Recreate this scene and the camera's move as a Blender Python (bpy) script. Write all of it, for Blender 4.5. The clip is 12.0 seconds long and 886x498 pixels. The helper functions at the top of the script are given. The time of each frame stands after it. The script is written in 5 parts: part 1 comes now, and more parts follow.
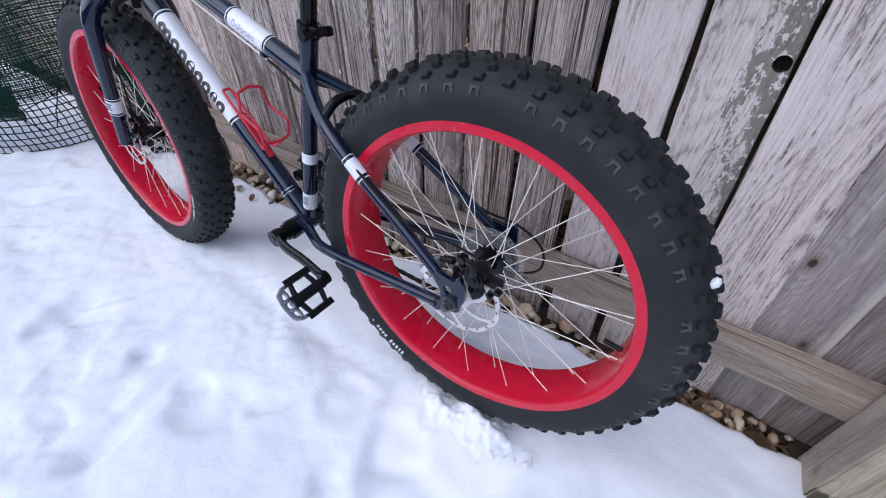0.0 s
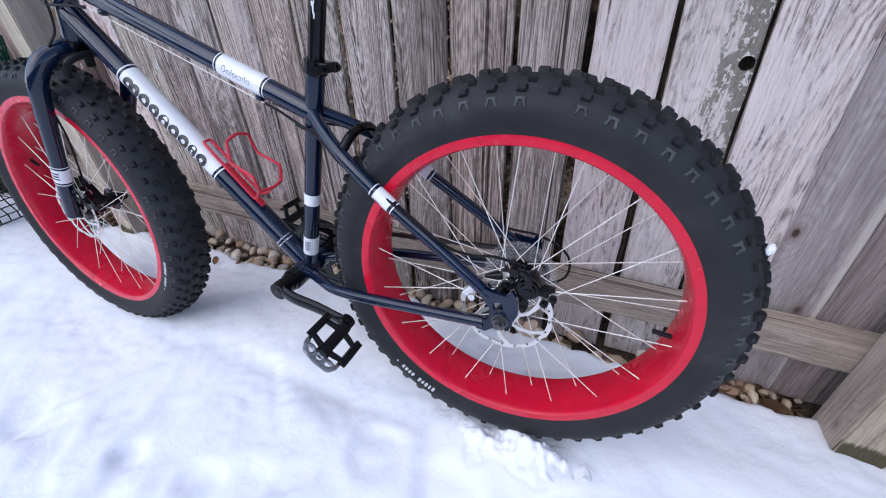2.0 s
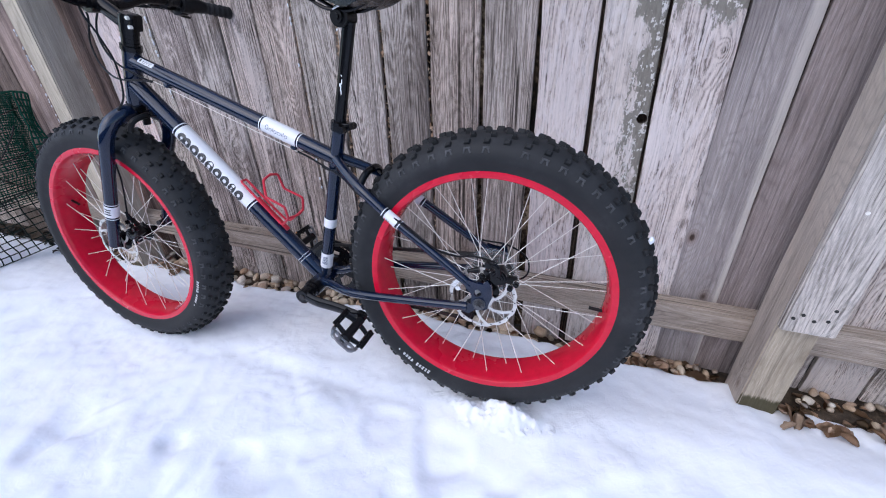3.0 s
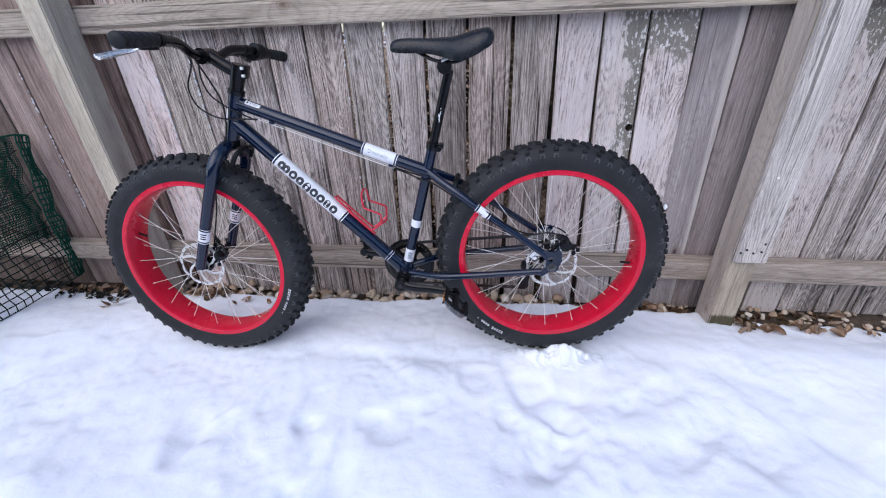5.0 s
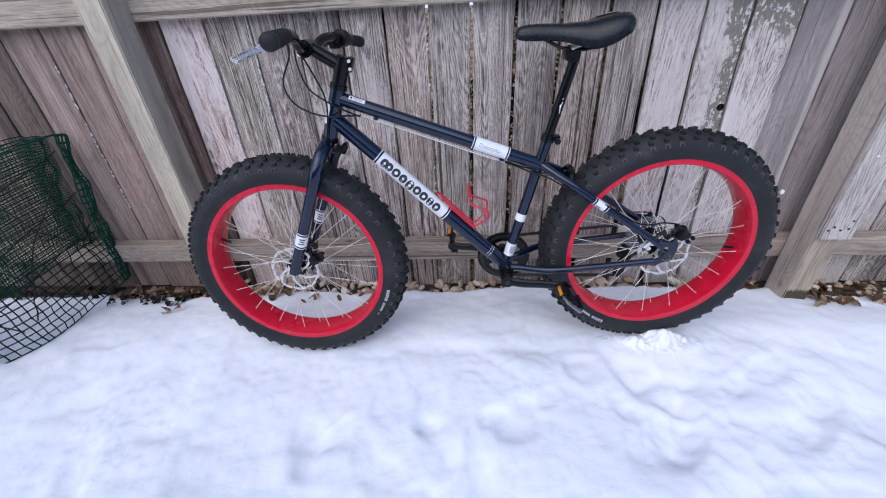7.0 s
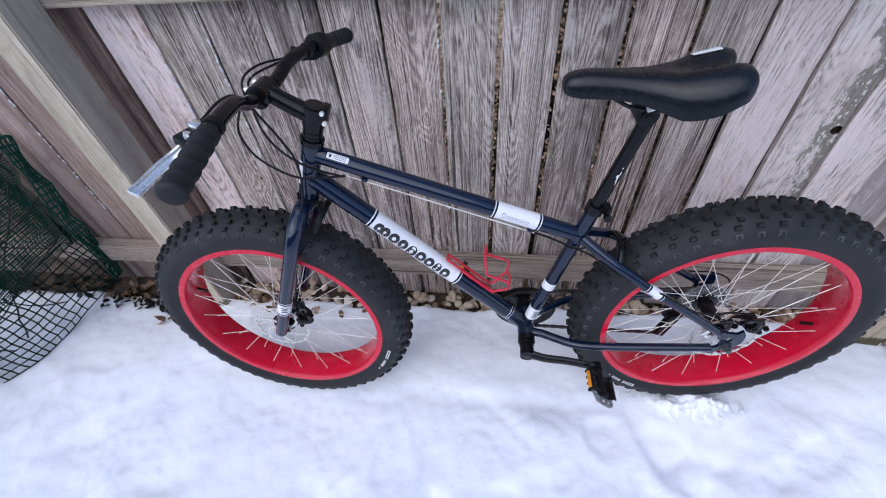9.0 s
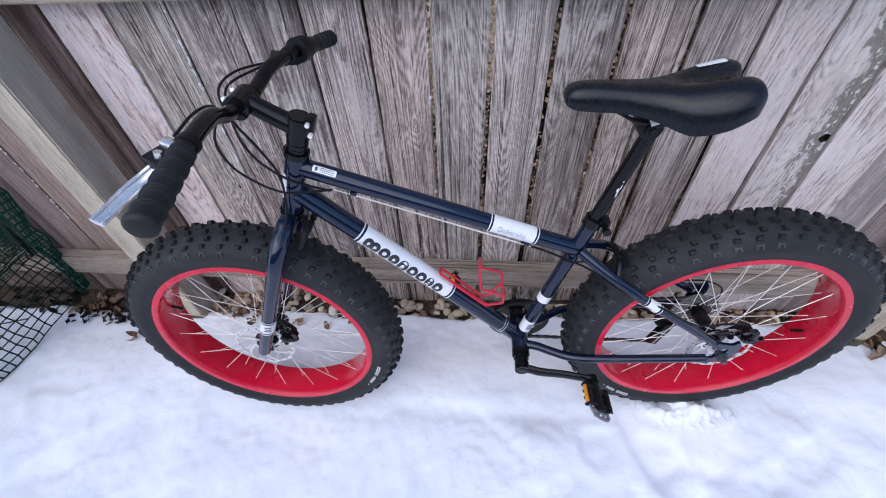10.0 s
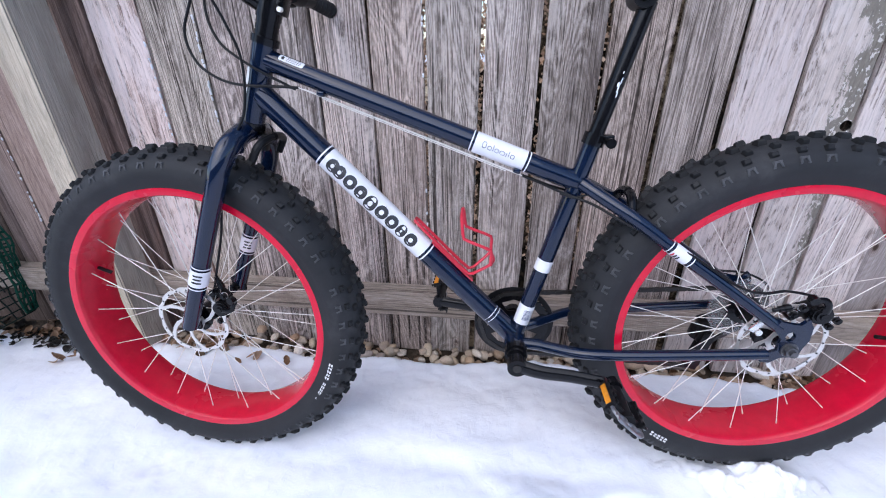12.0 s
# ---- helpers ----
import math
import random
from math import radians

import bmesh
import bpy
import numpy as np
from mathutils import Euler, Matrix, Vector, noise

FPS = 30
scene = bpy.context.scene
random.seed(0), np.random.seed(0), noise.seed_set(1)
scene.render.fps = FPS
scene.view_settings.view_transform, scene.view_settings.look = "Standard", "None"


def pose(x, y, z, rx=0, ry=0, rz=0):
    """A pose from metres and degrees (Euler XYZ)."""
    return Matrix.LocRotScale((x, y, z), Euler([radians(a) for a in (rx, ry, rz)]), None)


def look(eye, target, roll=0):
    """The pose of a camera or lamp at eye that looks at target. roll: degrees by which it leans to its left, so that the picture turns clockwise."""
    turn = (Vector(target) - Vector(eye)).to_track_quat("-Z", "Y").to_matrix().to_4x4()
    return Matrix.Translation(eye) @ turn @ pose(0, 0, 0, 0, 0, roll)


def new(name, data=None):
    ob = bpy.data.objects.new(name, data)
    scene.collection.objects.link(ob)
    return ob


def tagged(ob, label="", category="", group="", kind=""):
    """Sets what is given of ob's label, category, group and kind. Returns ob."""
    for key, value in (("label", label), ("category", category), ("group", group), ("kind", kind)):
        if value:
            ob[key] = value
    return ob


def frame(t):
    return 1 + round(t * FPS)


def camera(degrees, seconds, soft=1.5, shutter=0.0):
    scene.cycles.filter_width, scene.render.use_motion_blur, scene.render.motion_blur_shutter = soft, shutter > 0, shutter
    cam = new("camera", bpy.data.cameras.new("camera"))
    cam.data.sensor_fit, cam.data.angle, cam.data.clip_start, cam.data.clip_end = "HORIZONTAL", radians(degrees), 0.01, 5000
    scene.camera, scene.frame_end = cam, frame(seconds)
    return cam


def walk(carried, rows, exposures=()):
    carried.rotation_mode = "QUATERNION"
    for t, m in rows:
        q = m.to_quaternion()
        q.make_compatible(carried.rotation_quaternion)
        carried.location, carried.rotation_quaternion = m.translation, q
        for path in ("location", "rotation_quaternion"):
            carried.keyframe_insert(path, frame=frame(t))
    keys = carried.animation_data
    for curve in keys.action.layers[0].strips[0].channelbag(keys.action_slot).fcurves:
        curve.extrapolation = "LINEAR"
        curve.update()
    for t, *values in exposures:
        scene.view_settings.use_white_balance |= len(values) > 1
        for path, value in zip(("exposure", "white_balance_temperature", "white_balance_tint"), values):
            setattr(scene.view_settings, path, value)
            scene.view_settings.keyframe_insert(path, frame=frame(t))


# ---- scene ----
cam = camera(95.7, 12.0, soft=1.1)
PATH = [
    (0, (0.26, -0.461, 0.861), (-0.63, 0.764, -0.446), -0.2),
    (0.5, (0.242, -0.481, 0.849), (-0.599, 0.807, -0.43), -0.4),
    (1, (0.168, -0.509, 0.836), (-0.614, 0.846, -0.41), -1.2),
    (1.5, (0.125, -0.53, 0.841), (-0.61, 0.887, -0.365), -1.8),
    (2, (0.123, -0.552, 0.827), (-0.577, 0.929, -0.32), -2.2),
    (2.5, (0.166, -0.649, 0.866), (-0.499, 0.904, -0.204), -2.0),
    (3, (0.183, -0.788, 0.915), (-0.427, 0.828, -0.094), -1.8),
    (3.5, (0.092, -0.893, 0.942), (-0.438, 0.774, -0.028), -2.0),
    (3.7, (0.031, -0.93, 0.946), (-0.462, 0.755, -0.012), -2.2),
    (5.3, (-0.267, -1.193, 1.016), (-0.463, 0.547, 0.05), -2.3),
    (5.5, (-0.345, -1.187, 1.017), (-0.513, 0.555, 0.05), -2.3),
    (6, (-0.516, -1.182, 1.03), (-0.634, 0.555, 0.047), -2.4),
    (6.5, (-0.57, -1.175, 1.053), (-0.682, 0.541, 0.032), -2.8),
    (7, (-0.587, -1.143, 1.08), (-0.739, 0.525, -0.012), -3.6),
    (7.2, (-0.591, -1.124, 1.113), (-0.766, 0.518, -0.015), -3.8),
    (8.8, (-0.567, -0.705, 1.279), (-0.83, 0.668, -0.151), -5.7),
    (9, (-0.582, -0.665, 1.288), (-0.83, 0.686, -0.165), -5.5),
    (9.5, (-0.61, -0.627, 1.292), (-0.807, 0.697, -0.194), -4.6),
    (10, (-0.615, -0.611, 1.287), (-0.769, 0.739, -0.18), -3.4),
    (10.5, (-0.618, -0.604, 1.244), (-0.752, 0.841, -0.132), -2.3),
    (11, (-0.583, -0.616, 1.123), (-0.719, 0.964, -0.096), -1.5),
    (11.5, (-0.552, -0.68, 0.977), (-0.716, 1.022, -0.06), -0.9),
    (12, (-0.539, -0.736, 0.842), (-0.782, 1.042, -0.041), -0.8),
]
walk(cam, [(t, look(eye, target, roll)) for t, eye, target, roll in PATH], [(0, 0.78, 6300, 11.5), (1, 0.84, 6290, 11.5), (2.5, 0.92, 6260, 12), (3.5, 0.90, 6260, 12), (5.5, 0.81, 6320, 12), (7, 0.76, 6300, 12), (9.5, 0.79, 6300, 12), (11, 0.93, 6300, 12), (12, 1.10, 6300, 12.5)])

# ---- world, sun, exposure ----
world = bpy.data.worlds.new("overcast_sky")
scene.world = world
world.use_nodes = True
wn = world.node_tree.nodes
sky = wn.new("ShaderNodeTexSky")
sky.sky_type = "NISHITA"
sky.sun_disc = False
sky.sun_elevation = radians(49)
sky.sun_rotation = radians(202)
sky.air_density, sky.dust_density, sky.ozone_density = 1.0, 1.0, 1.5
wn["Background"].inputs["Strength"].default_value = 0.14
world.node_tree.links.new(sky.outputs["Color"], wn["Background"].inputs["Color"])

sun_data = bpy.data.lights.new("sun", "SUN")
sun_data.energy, sun_data.angle, sun_data.color = 0.90, radians(80), (1.0, 0.97, 0.95)
sun = new("sun", sun_data)
sun.matrix_world = look((-1.2, -3.0, 3.75), (0, 0, 0))


# ---- materials ----
def mat(name):
    m = bpy.data.materials.new(name)
    m.use_nodes = True
    nt = m.node_tree
    return m, nt, nt.nodes["Principled BSDF"]


def node(nt, kind, **inputs):
    n = nt.nodes.new(kind)
    for k, v in inputs.items():
        key = k.replace("_", " ")
        n.inputs[key].default_value = v
    return n


def ramp(nt, source, stops):
    n = nt.nodes.new("ShaderNodeValToRGB")
    els = n.color_ramp.elements
    while len(els) < len(stops):
        els.new(0.5)
    for e, (p, c) in zip(els, stops):
        e.position = p
        e.color = (*c, 1) if len(c) == 3 else c
    nt.links.new(source, n.inputs["Fac"])
    return n.outputs["Color"]


def mix(nt, fac, a, b, kind="MIX"):
    n = nt.nodes.new("ShaderNodeMix")
    n.data_type = "RGBA"
    n.blend_type = kind
    for sock, v in ((n.inputs[0], fac), (n.inputs[6], a), (n.inputs[7], b)):
        if isinstance(v, (int, float)):
            sock.default_value = v
        elif isinstance(v, tuple):
            sock.default_value = (*v, 1)
        else:
            nt.links.new(v, sock)
    return n.outputs[2]


def maths(nt, op, a, b=0.0, c=None):
    n = nt.nodes.new("ShaderNodeMath")
    n.operation = op
    for i, v in enumerate((a, b) if c is None else (a, b, c)):
        if isinstance(v, (int, float)):
            n.inputs[i].default_value = v
        else:
            nt.links.new(v, n.inputs[i])
    return n.outputs[0]


def bump(nt, bsdf, height, strength, distance, after=None):
    n = nt.nodes.new("ShaderNodeBump")
    n.inputs["Strength"].default_value = strength
    n.inputs["Distance"].default_value = distance
    nt.links.new(height, n.inputs["Height"])
    if after is not None:
        nt.links.new(after, n.inputs["Normal"])
    nt.links.new(n.outputs["Normal"], bsdf.inputs["Normal"])
    return n.outputs["Normal"]


def coords(nt, scale, kind="Object", shift=0.0):
    """Scaled coordinates, moved for each object by its random number."""
    tc = nt.nodes.new("ShaderNodeTexCoord")
    out = tc.outputs[kind]
    if shift:
        info = nt.nodes.new("ShaderNodeObjectInfo")
        sh = maths(nt, "MULTIPLY", info.outputs["Random"], shift)
        add = nt.nodes.new("ShaderNodeVectorMath")
        add.operation = "ADD"
        nt.links.new(out, add.inputs[0])
        nt.links.new(sh, add.inputs[1])
        out = add.outputs[0]
    mp = nt.nodes.new("ShaderNodeMapping")
    mp.inputs["Scale"].default_value = scale
    nt.links.new(out, mp.inputs["Vector"])
    return mp.outputs["Vector"]


def noise_tex(nt, vec, scale, detail=4.0, rough=0.6, distort=0.0):
    n = node(nt, "ShaderNodeTexNoise", Scale=scale, Detail=detail, Roughness=rough, Distortion=distort)
    nt.links.new(vec, n.inputs["Vector"])
    return n.outputs["Fac"]


def wood(name, dark, mid, light, tint, white=0.0, splits=0.62, ringed=0.035, lichen=None, along="z", tone=0.45, streak=0.76, knots=True, spread_tone=(0.80, 1.12), stripe=1.0, fleck=0.0, wet=None, edge=None):
    """Weathered board: rings that swirl round knots, raised fibres, checks, stains; bleached flakes and lichen where given."""
    m, nt, b = mat(name)
    dark, mid, light, tint = (tuple(0.84 * v for v in c) for c in (dark, mid, light, tint))

    def sc(across, run):
        return (run, across, across) if along == "x" else (across, across, run)

    vor = node(nt, "ShaderNodeTexVoronoi", Scale=1.0)
    nt.links.new(coords(nt, sc(6.5, 3.8), shift=61.0), vor.inputs["Vector"])
    around = ramp(nt, vor.outputs["Distance"], [(0.0, (1, 1, 1)), (0.12, (0.35, 0.35, 0.35)), (0.36, (0, 0, 0))])
    swirl = noise_tex(nt, coords(nt, sc(4.2, 0.55), shift=37.0), 1.3, 2.5, 0.45, 0.3)
    swirl = maths(nt, "MULTIPLY_ADD", around, 0.10 if knots else 0.0, swirl)
    rings = maths(nt, "SINE", maths(nt, "MULTIPLY", swirl, 330.0))
    rings = maths(nt, "MULTIPLY_ADD", rings, 0.5, 0.5)
    fibre = noise_tex(nt, coords(nt, sc(300.0, 3.2), shift=11.0), 1.0, 6.0, 0.74, 0.2)
    fine = noise_tex(nt, coords(nt, sc(620.0, 14.0), shift=5.0), 1.0, 3.0, 0.7)
    blotch = noise_tex(nt, coords(nt, sc(11.0, 2.6), shift=23.0), 1.0, 5.0, 0.62)
    check = noise_tex(nt, coords(nt, sc(95.0, 1.1), shift=17.0), 1.0, 2.5, 0.5, 0.15)
    speck = noise_tex(nt, coords(nt, sc(160.0, 70.0), shift=29.0), 1.0, 4.0, 0.7)
    grain = maths(nt, "MULTIPLY_ADD", fibre, 0.52, maths(nt, "MULTIPLY", rings, ringed))
    grain = maths(nt, "MULTIPLY_ADD", fine, 0.34, grain)
    grain = maths(nt, "MULTIPLY_ADD", speck, 0.15, grain)
    w = 0.050 / streak
    pale = tuple(min(0.92, c * 1.22) for c in light)
    base = ramp(nt, grain, [(0.5035 + ringed / 2 - w * 1.2, dark), (0.5035 + ringed / 2, mid), (0.5035 + ringed / 2 + w * 1.1, pale)])
    # sapwood and heartwood run down the board in broad stripes
    sap = noise_tex(nt, coords(nt, sc(24.0, 0.5), shift=53.0), 1.0, 3.5, 0.55, 0.25)
    base = mix(nt, stripe, base, ramp(nt, sap, [(0.36, (0.66, 0.64, 0.65)), (0.47, (0.92, 0.91, 0.92)), (0.56, (1.06, 1.05, 1.05)), (0.66, (1.24, 1.24, 1.25))]), "MULTIPLY")
    info = nt.nodes.new("ShaderNodeObjectInfo")
    rnd = info.outputs["Random"]
    toned = mix(nt, ramp(nt, rnd, [(0.0, (0, 0, 0)), (1.0, (tone, tone, tone))]), base, tint, "MIX")
    toned = mix(nt, 1.0, toned, ramp(nt, blotch, [(0.28, (0.66, 0.635, 0.63)), (0.5, (0.97, 0.96, 0.96)), (0.72, (1.16, 1.14, 1.14))]), "MULTIPLY")
    rnd2 = maths(nt, "FRACT", maths(nt, "MULTIPLY", rnd, 7.31))
    lo, hi = spread_tone
    toned = mix(nt, 1.0, toned, ramp(nt, rnd2, [(0.0, (lo, lo * 0.98, lo * 0.98)), (1.0, (hi, hi * 0.985, hi * 0.985))]), "MULTIPLY")
    crack = ramp(nt, check, [(0.368, (0.06, 0.05, 0.044)), (0.390, (1, 1, 1))])
    toned = mix(nt, min(1.0, splits + 0.2), toned, crack, "MULTIPLY")
    split = noise_tex(nt, coords(nt, sc(300.0, 6.0), shift=47.0), 1.0, 3.0, 0.6, 0.3)
    toned = mix(nt, splits, toned, ramp(nt, split, [(0.375, (0.12, 0.10, 0.09)), (0.415, (1, 1, 1))]), "MULTIPLY")
    # thin dark late-wood lines
    line = min(0.55, ringed * 4.5)
    toned = mix(nt, line, toned, ramp(nt, rings, [(0.02, (0.42, 0.40, 0.39)), (0.22, (1, 1, 1))]), "MULTIPLY")
    if knots:
        knot = ramp(nt, vor.outputs["Distance"], [(0.028, (0.16, 0.12, 0.10)), (0.045, (0.50, 0.44, 0.41)), (0.062, (0.80, 0.75, 0.72)), (0.13, (1, 1, 1))])
        toned = mix(nt, 1.0, toned, knot, "MULTIPLY")
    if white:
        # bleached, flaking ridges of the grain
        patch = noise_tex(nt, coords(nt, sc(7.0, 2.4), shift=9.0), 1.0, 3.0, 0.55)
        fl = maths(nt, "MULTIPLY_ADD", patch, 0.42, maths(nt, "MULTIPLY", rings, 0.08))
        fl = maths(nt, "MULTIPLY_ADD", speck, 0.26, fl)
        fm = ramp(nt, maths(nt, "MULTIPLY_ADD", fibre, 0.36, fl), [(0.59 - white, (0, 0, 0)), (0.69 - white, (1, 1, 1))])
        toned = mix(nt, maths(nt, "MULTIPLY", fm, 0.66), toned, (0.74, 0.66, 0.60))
    if fleck:
        # short silver flecks where the surface has peeled
        chips = noise_tex(nt, coords(nt, sc(150.0, 26.0), shift=71.0), 1.0, 3.0, 0.6, 0.6)
        bed = noise_tex(nt, coords(nt, sc(9.0, 4.0), shift=73.0), 1.0, 3.0, 0.6)
        fm = ramp(nt, maths(nt, "MULTIPLY_ADD", bed, 0.5, maths(nt, "MULTIPLY", chips, 0.5)), [(0.555 - fleck, (0, 0, 0)), (0.575 - fleck, (1, 1, 1))])
        toned = mix(nt, maths(nt, "MULTIPLY", fm, 0.55), toned, (0.76, 0.70, 0.665))
    if lichen:
        # olive growth with ragged white flecks, heavier to one side or one end
        level, ax, az, z0 = lichen
        tc = nt.nodes.new("ShaderNodeTexCoord")
        sep = nt.nodes.new("ShaderNodeSeparateXYZ")
        nt.links.new(tc.outputs["Object"], sep.inputs[0])
        grow = maths(nt, "MULTIPLY_ADD", sep.outputs["X"], ax, maths(nt, "MULTIPLY", maths(nt, "SUBTRACT", sep.outputs["Z"], z0), az))
        l2 = noise_tex(nt, coords(nt, sc(22.0, 9.0), shift=19.0), 1.0, 5.0, 0.6)
        grow = maths(nt, "ADD", grow, maths(nt, "MULTIPLY_ADD", l2, 1.1, maths(nt, "MULTIPLY", speck, 0.5)))
        lm = ramp(nt, grow, [(1.02 - level, (0, 0, 0)), (1.07 - level, (1, 1, 1))])
        toned = mix(nt, maths(nt, "MULTIPLY", lm, 0.88), toned, mix(nt, speck, (0.11, 0.10, 0.078), (0.27, 0.25, 0.205)))
        fk = noise_tex(nt, coords(nt, sc(120.0, 70.0), shift=41.0), 1.0, 3.0, 0.6)
        flake = maths(nt, "MULTIPLY", ramp(nt, fk, [(0.575, (0, 0, 0)), (0.595, (1, 1, 1))]), lm)
        toned = mix(nt, maths(nt, "MULTIPLY", flake, 0.9), toned, (0.72, 0.69, 0.64))
    toned = mix(nt, 1.0, toned, info.outputs["Color"], "MULTIPLY")
    if wet or edge:
        tc = nt.nodes.new("ShaderNodeTexCoord")
        sep = nt.nodes.new("ShaderNodeSeparateXYZ")
        nt.links.new(tc.outputs["Object"], sep.inputs[0])
    if edge:
        # one bleached edge along the leaning board
        side = maths(nt, "MULTIPLY_ADD", maths(nt, "SUBTRACT", sep.outputs["Z"], 1.03), 0.034, sep.outputs["X"])
        side = maths(nt, "MULTIPLY_ADD", blotch, 0.022, side)
        toned = mix(nt, ramp(nt, side, [(edge + 0.008, (0, 0, 0)), (edge + 0.016, (0.85, 0.85, 0.85))]), toned, (0.60, 0.545, 0.50))
    if wet:
        # ragged wet stain with moss where the post stands in the snow
        low = maths(nt, "MULTIPLY_ADD", blotch, 0.07, maths(nt, "MULTIPLY_ADD", fibre, 0.035, sep.outputs["Z"]))
        toned = mix(nt, ramp(nt, maths(nt, "ADD", low, 1.0), [(wet + 1.05, (0.9, 0.9, 0.9)), (wet + 1.06, (0, 0, 0))]), toned, (0.055, 0.050, 0.022))
    nt.links.new(toned, b.inputs["Base Color"])
    b.inputs["Roughness"].default_value = 0.9
    b.inputs["Specular IOR Level"].default_value = 0.15
    n1 = bump(nt, b, grain, 1.0, 0.006)
    bump(nt, b, check, 0.7, 0.006, n1)
    return m


def plain(name, color, rough, metal=0.0, coat=0.0, vary=0.12, scale=60.0, relief=0.0, spec=0.5):
    m, nt, b = mat(name)
    n1 = noise_tex(nt, coords(nt, (1, 1, 1)), scale, 5.0, 0.65)
    lo = tuple(c * (1 - vary) for c in color)
    hi = tuple(min(1, c * (1 + vary)) for c in color)
    nt.links.new(ramp(nt, n1, [(0.3, lo), (0.7, hi)]), b.inputs["Base Color"])
    n2 = noise_tex(nt, coords(nt, (1, 1, 1)), scale * 0.17, 4.0, 0.6)
    nt.links.new(ramp(nt, n2, [(0.3, (rough * 0.82,) * 3), (0.75, (min(1, rough * 1.22),) * 3)]), b.inputs["Roughness"])
    b.inputs["Metallic"].default_value = metal
    b.inputs["Coat Weight"].default_value = coat
    b.inputs["Coat Roughness"].default_value = 0.06
    b.inputs["Specular IOR Level"].default_value = spec
    if relief:
        bump(nt, b, n1, 0.6, relief)
    return m


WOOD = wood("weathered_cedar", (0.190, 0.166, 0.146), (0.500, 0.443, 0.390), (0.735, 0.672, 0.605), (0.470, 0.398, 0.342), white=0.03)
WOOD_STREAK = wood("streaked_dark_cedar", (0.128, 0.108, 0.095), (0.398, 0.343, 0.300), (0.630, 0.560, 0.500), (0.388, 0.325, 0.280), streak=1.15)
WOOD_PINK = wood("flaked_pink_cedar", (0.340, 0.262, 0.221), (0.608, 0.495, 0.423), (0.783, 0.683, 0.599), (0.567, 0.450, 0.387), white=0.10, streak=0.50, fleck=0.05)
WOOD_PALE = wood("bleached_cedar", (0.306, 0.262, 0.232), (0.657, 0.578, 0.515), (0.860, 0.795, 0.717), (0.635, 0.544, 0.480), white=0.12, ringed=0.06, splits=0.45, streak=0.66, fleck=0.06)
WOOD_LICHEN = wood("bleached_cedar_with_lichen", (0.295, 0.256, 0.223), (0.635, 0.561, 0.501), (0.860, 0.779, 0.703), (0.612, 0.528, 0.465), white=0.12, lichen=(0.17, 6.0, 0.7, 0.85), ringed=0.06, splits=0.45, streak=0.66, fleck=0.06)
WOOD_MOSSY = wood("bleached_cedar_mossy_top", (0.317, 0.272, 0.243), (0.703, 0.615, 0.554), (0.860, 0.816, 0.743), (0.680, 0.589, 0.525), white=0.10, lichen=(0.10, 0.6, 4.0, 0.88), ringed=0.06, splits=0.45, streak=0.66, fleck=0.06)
WOOD_BROWN = wood("brown_cedar", (0.206, 0.158, 0.132), (0.453, 0.371, 0.315), (0.649, 0.559, 0.482), (0.433, 0.337, 0.279), splits=0.18, streak=0.34)
WOOD_RAIL = wood("pale_rail_wood", (0.268, 0.223, 0.167), (0.546, 0.470, 0.369), (0.721, 0.643, 0.535), (0.525, 0.446, 0.338), lichen=(-0.12, 0.0, 0.0, 0.0), along="x", splits=0.4, streak=0.32, stripe=0.45, spread_tone=(0.95, 1.05))
WOOD_POST = wood("treated_post_wood", (0.400, 0.340, 0.235), (0.620, 0.540, 0.405), (0.740, 0.665, 0.525), (0.590, 0.510, 0.370), splits=0.0, streak=0.30, stripe=0.35, spread_tone=(0.98, 1.02), wet=-0.845)
WOOD_GREY = wood("smooth_grey_cedar", (0.26, 0.225, 0.205), (0.420, 0.370, 0.345), (0.560, 0.505, 0.475), (0.400, 0.345, 0.315), splits=0.12, streak=0.30, stripe=0.5, spread_tone=(0.97, 1.03))
WOOD_EDGE = wood("smooth_grey_cedar_pale_edge", (0.28, 0.248, 0.232), (0.450, 0.408, 0.388), (0.600, 0.552, 0.528), (0.430, 0.385, 0.36), splits=0.12, streak=0.30, stripe=0.5, lichen=(-0.02, 0.6, 3.4, 0.88), spread_tone=(0.97, 1.03), edge=0.040)
# near-black tone puts shade into the fence gaps and the knot hole
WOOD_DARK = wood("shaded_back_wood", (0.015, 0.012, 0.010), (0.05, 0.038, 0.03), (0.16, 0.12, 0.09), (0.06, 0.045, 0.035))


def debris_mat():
    m, nt, b = mat("added_strip_with_leaf_debris")
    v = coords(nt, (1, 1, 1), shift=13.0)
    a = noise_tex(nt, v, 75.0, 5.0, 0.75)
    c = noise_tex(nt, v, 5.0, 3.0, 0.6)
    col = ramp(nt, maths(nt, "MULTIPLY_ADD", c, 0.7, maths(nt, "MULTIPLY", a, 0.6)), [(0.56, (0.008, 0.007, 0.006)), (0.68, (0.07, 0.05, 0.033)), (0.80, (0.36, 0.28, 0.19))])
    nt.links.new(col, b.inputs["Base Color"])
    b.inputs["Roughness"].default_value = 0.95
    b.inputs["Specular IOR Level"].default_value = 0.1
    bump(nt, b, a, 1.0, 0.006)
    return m


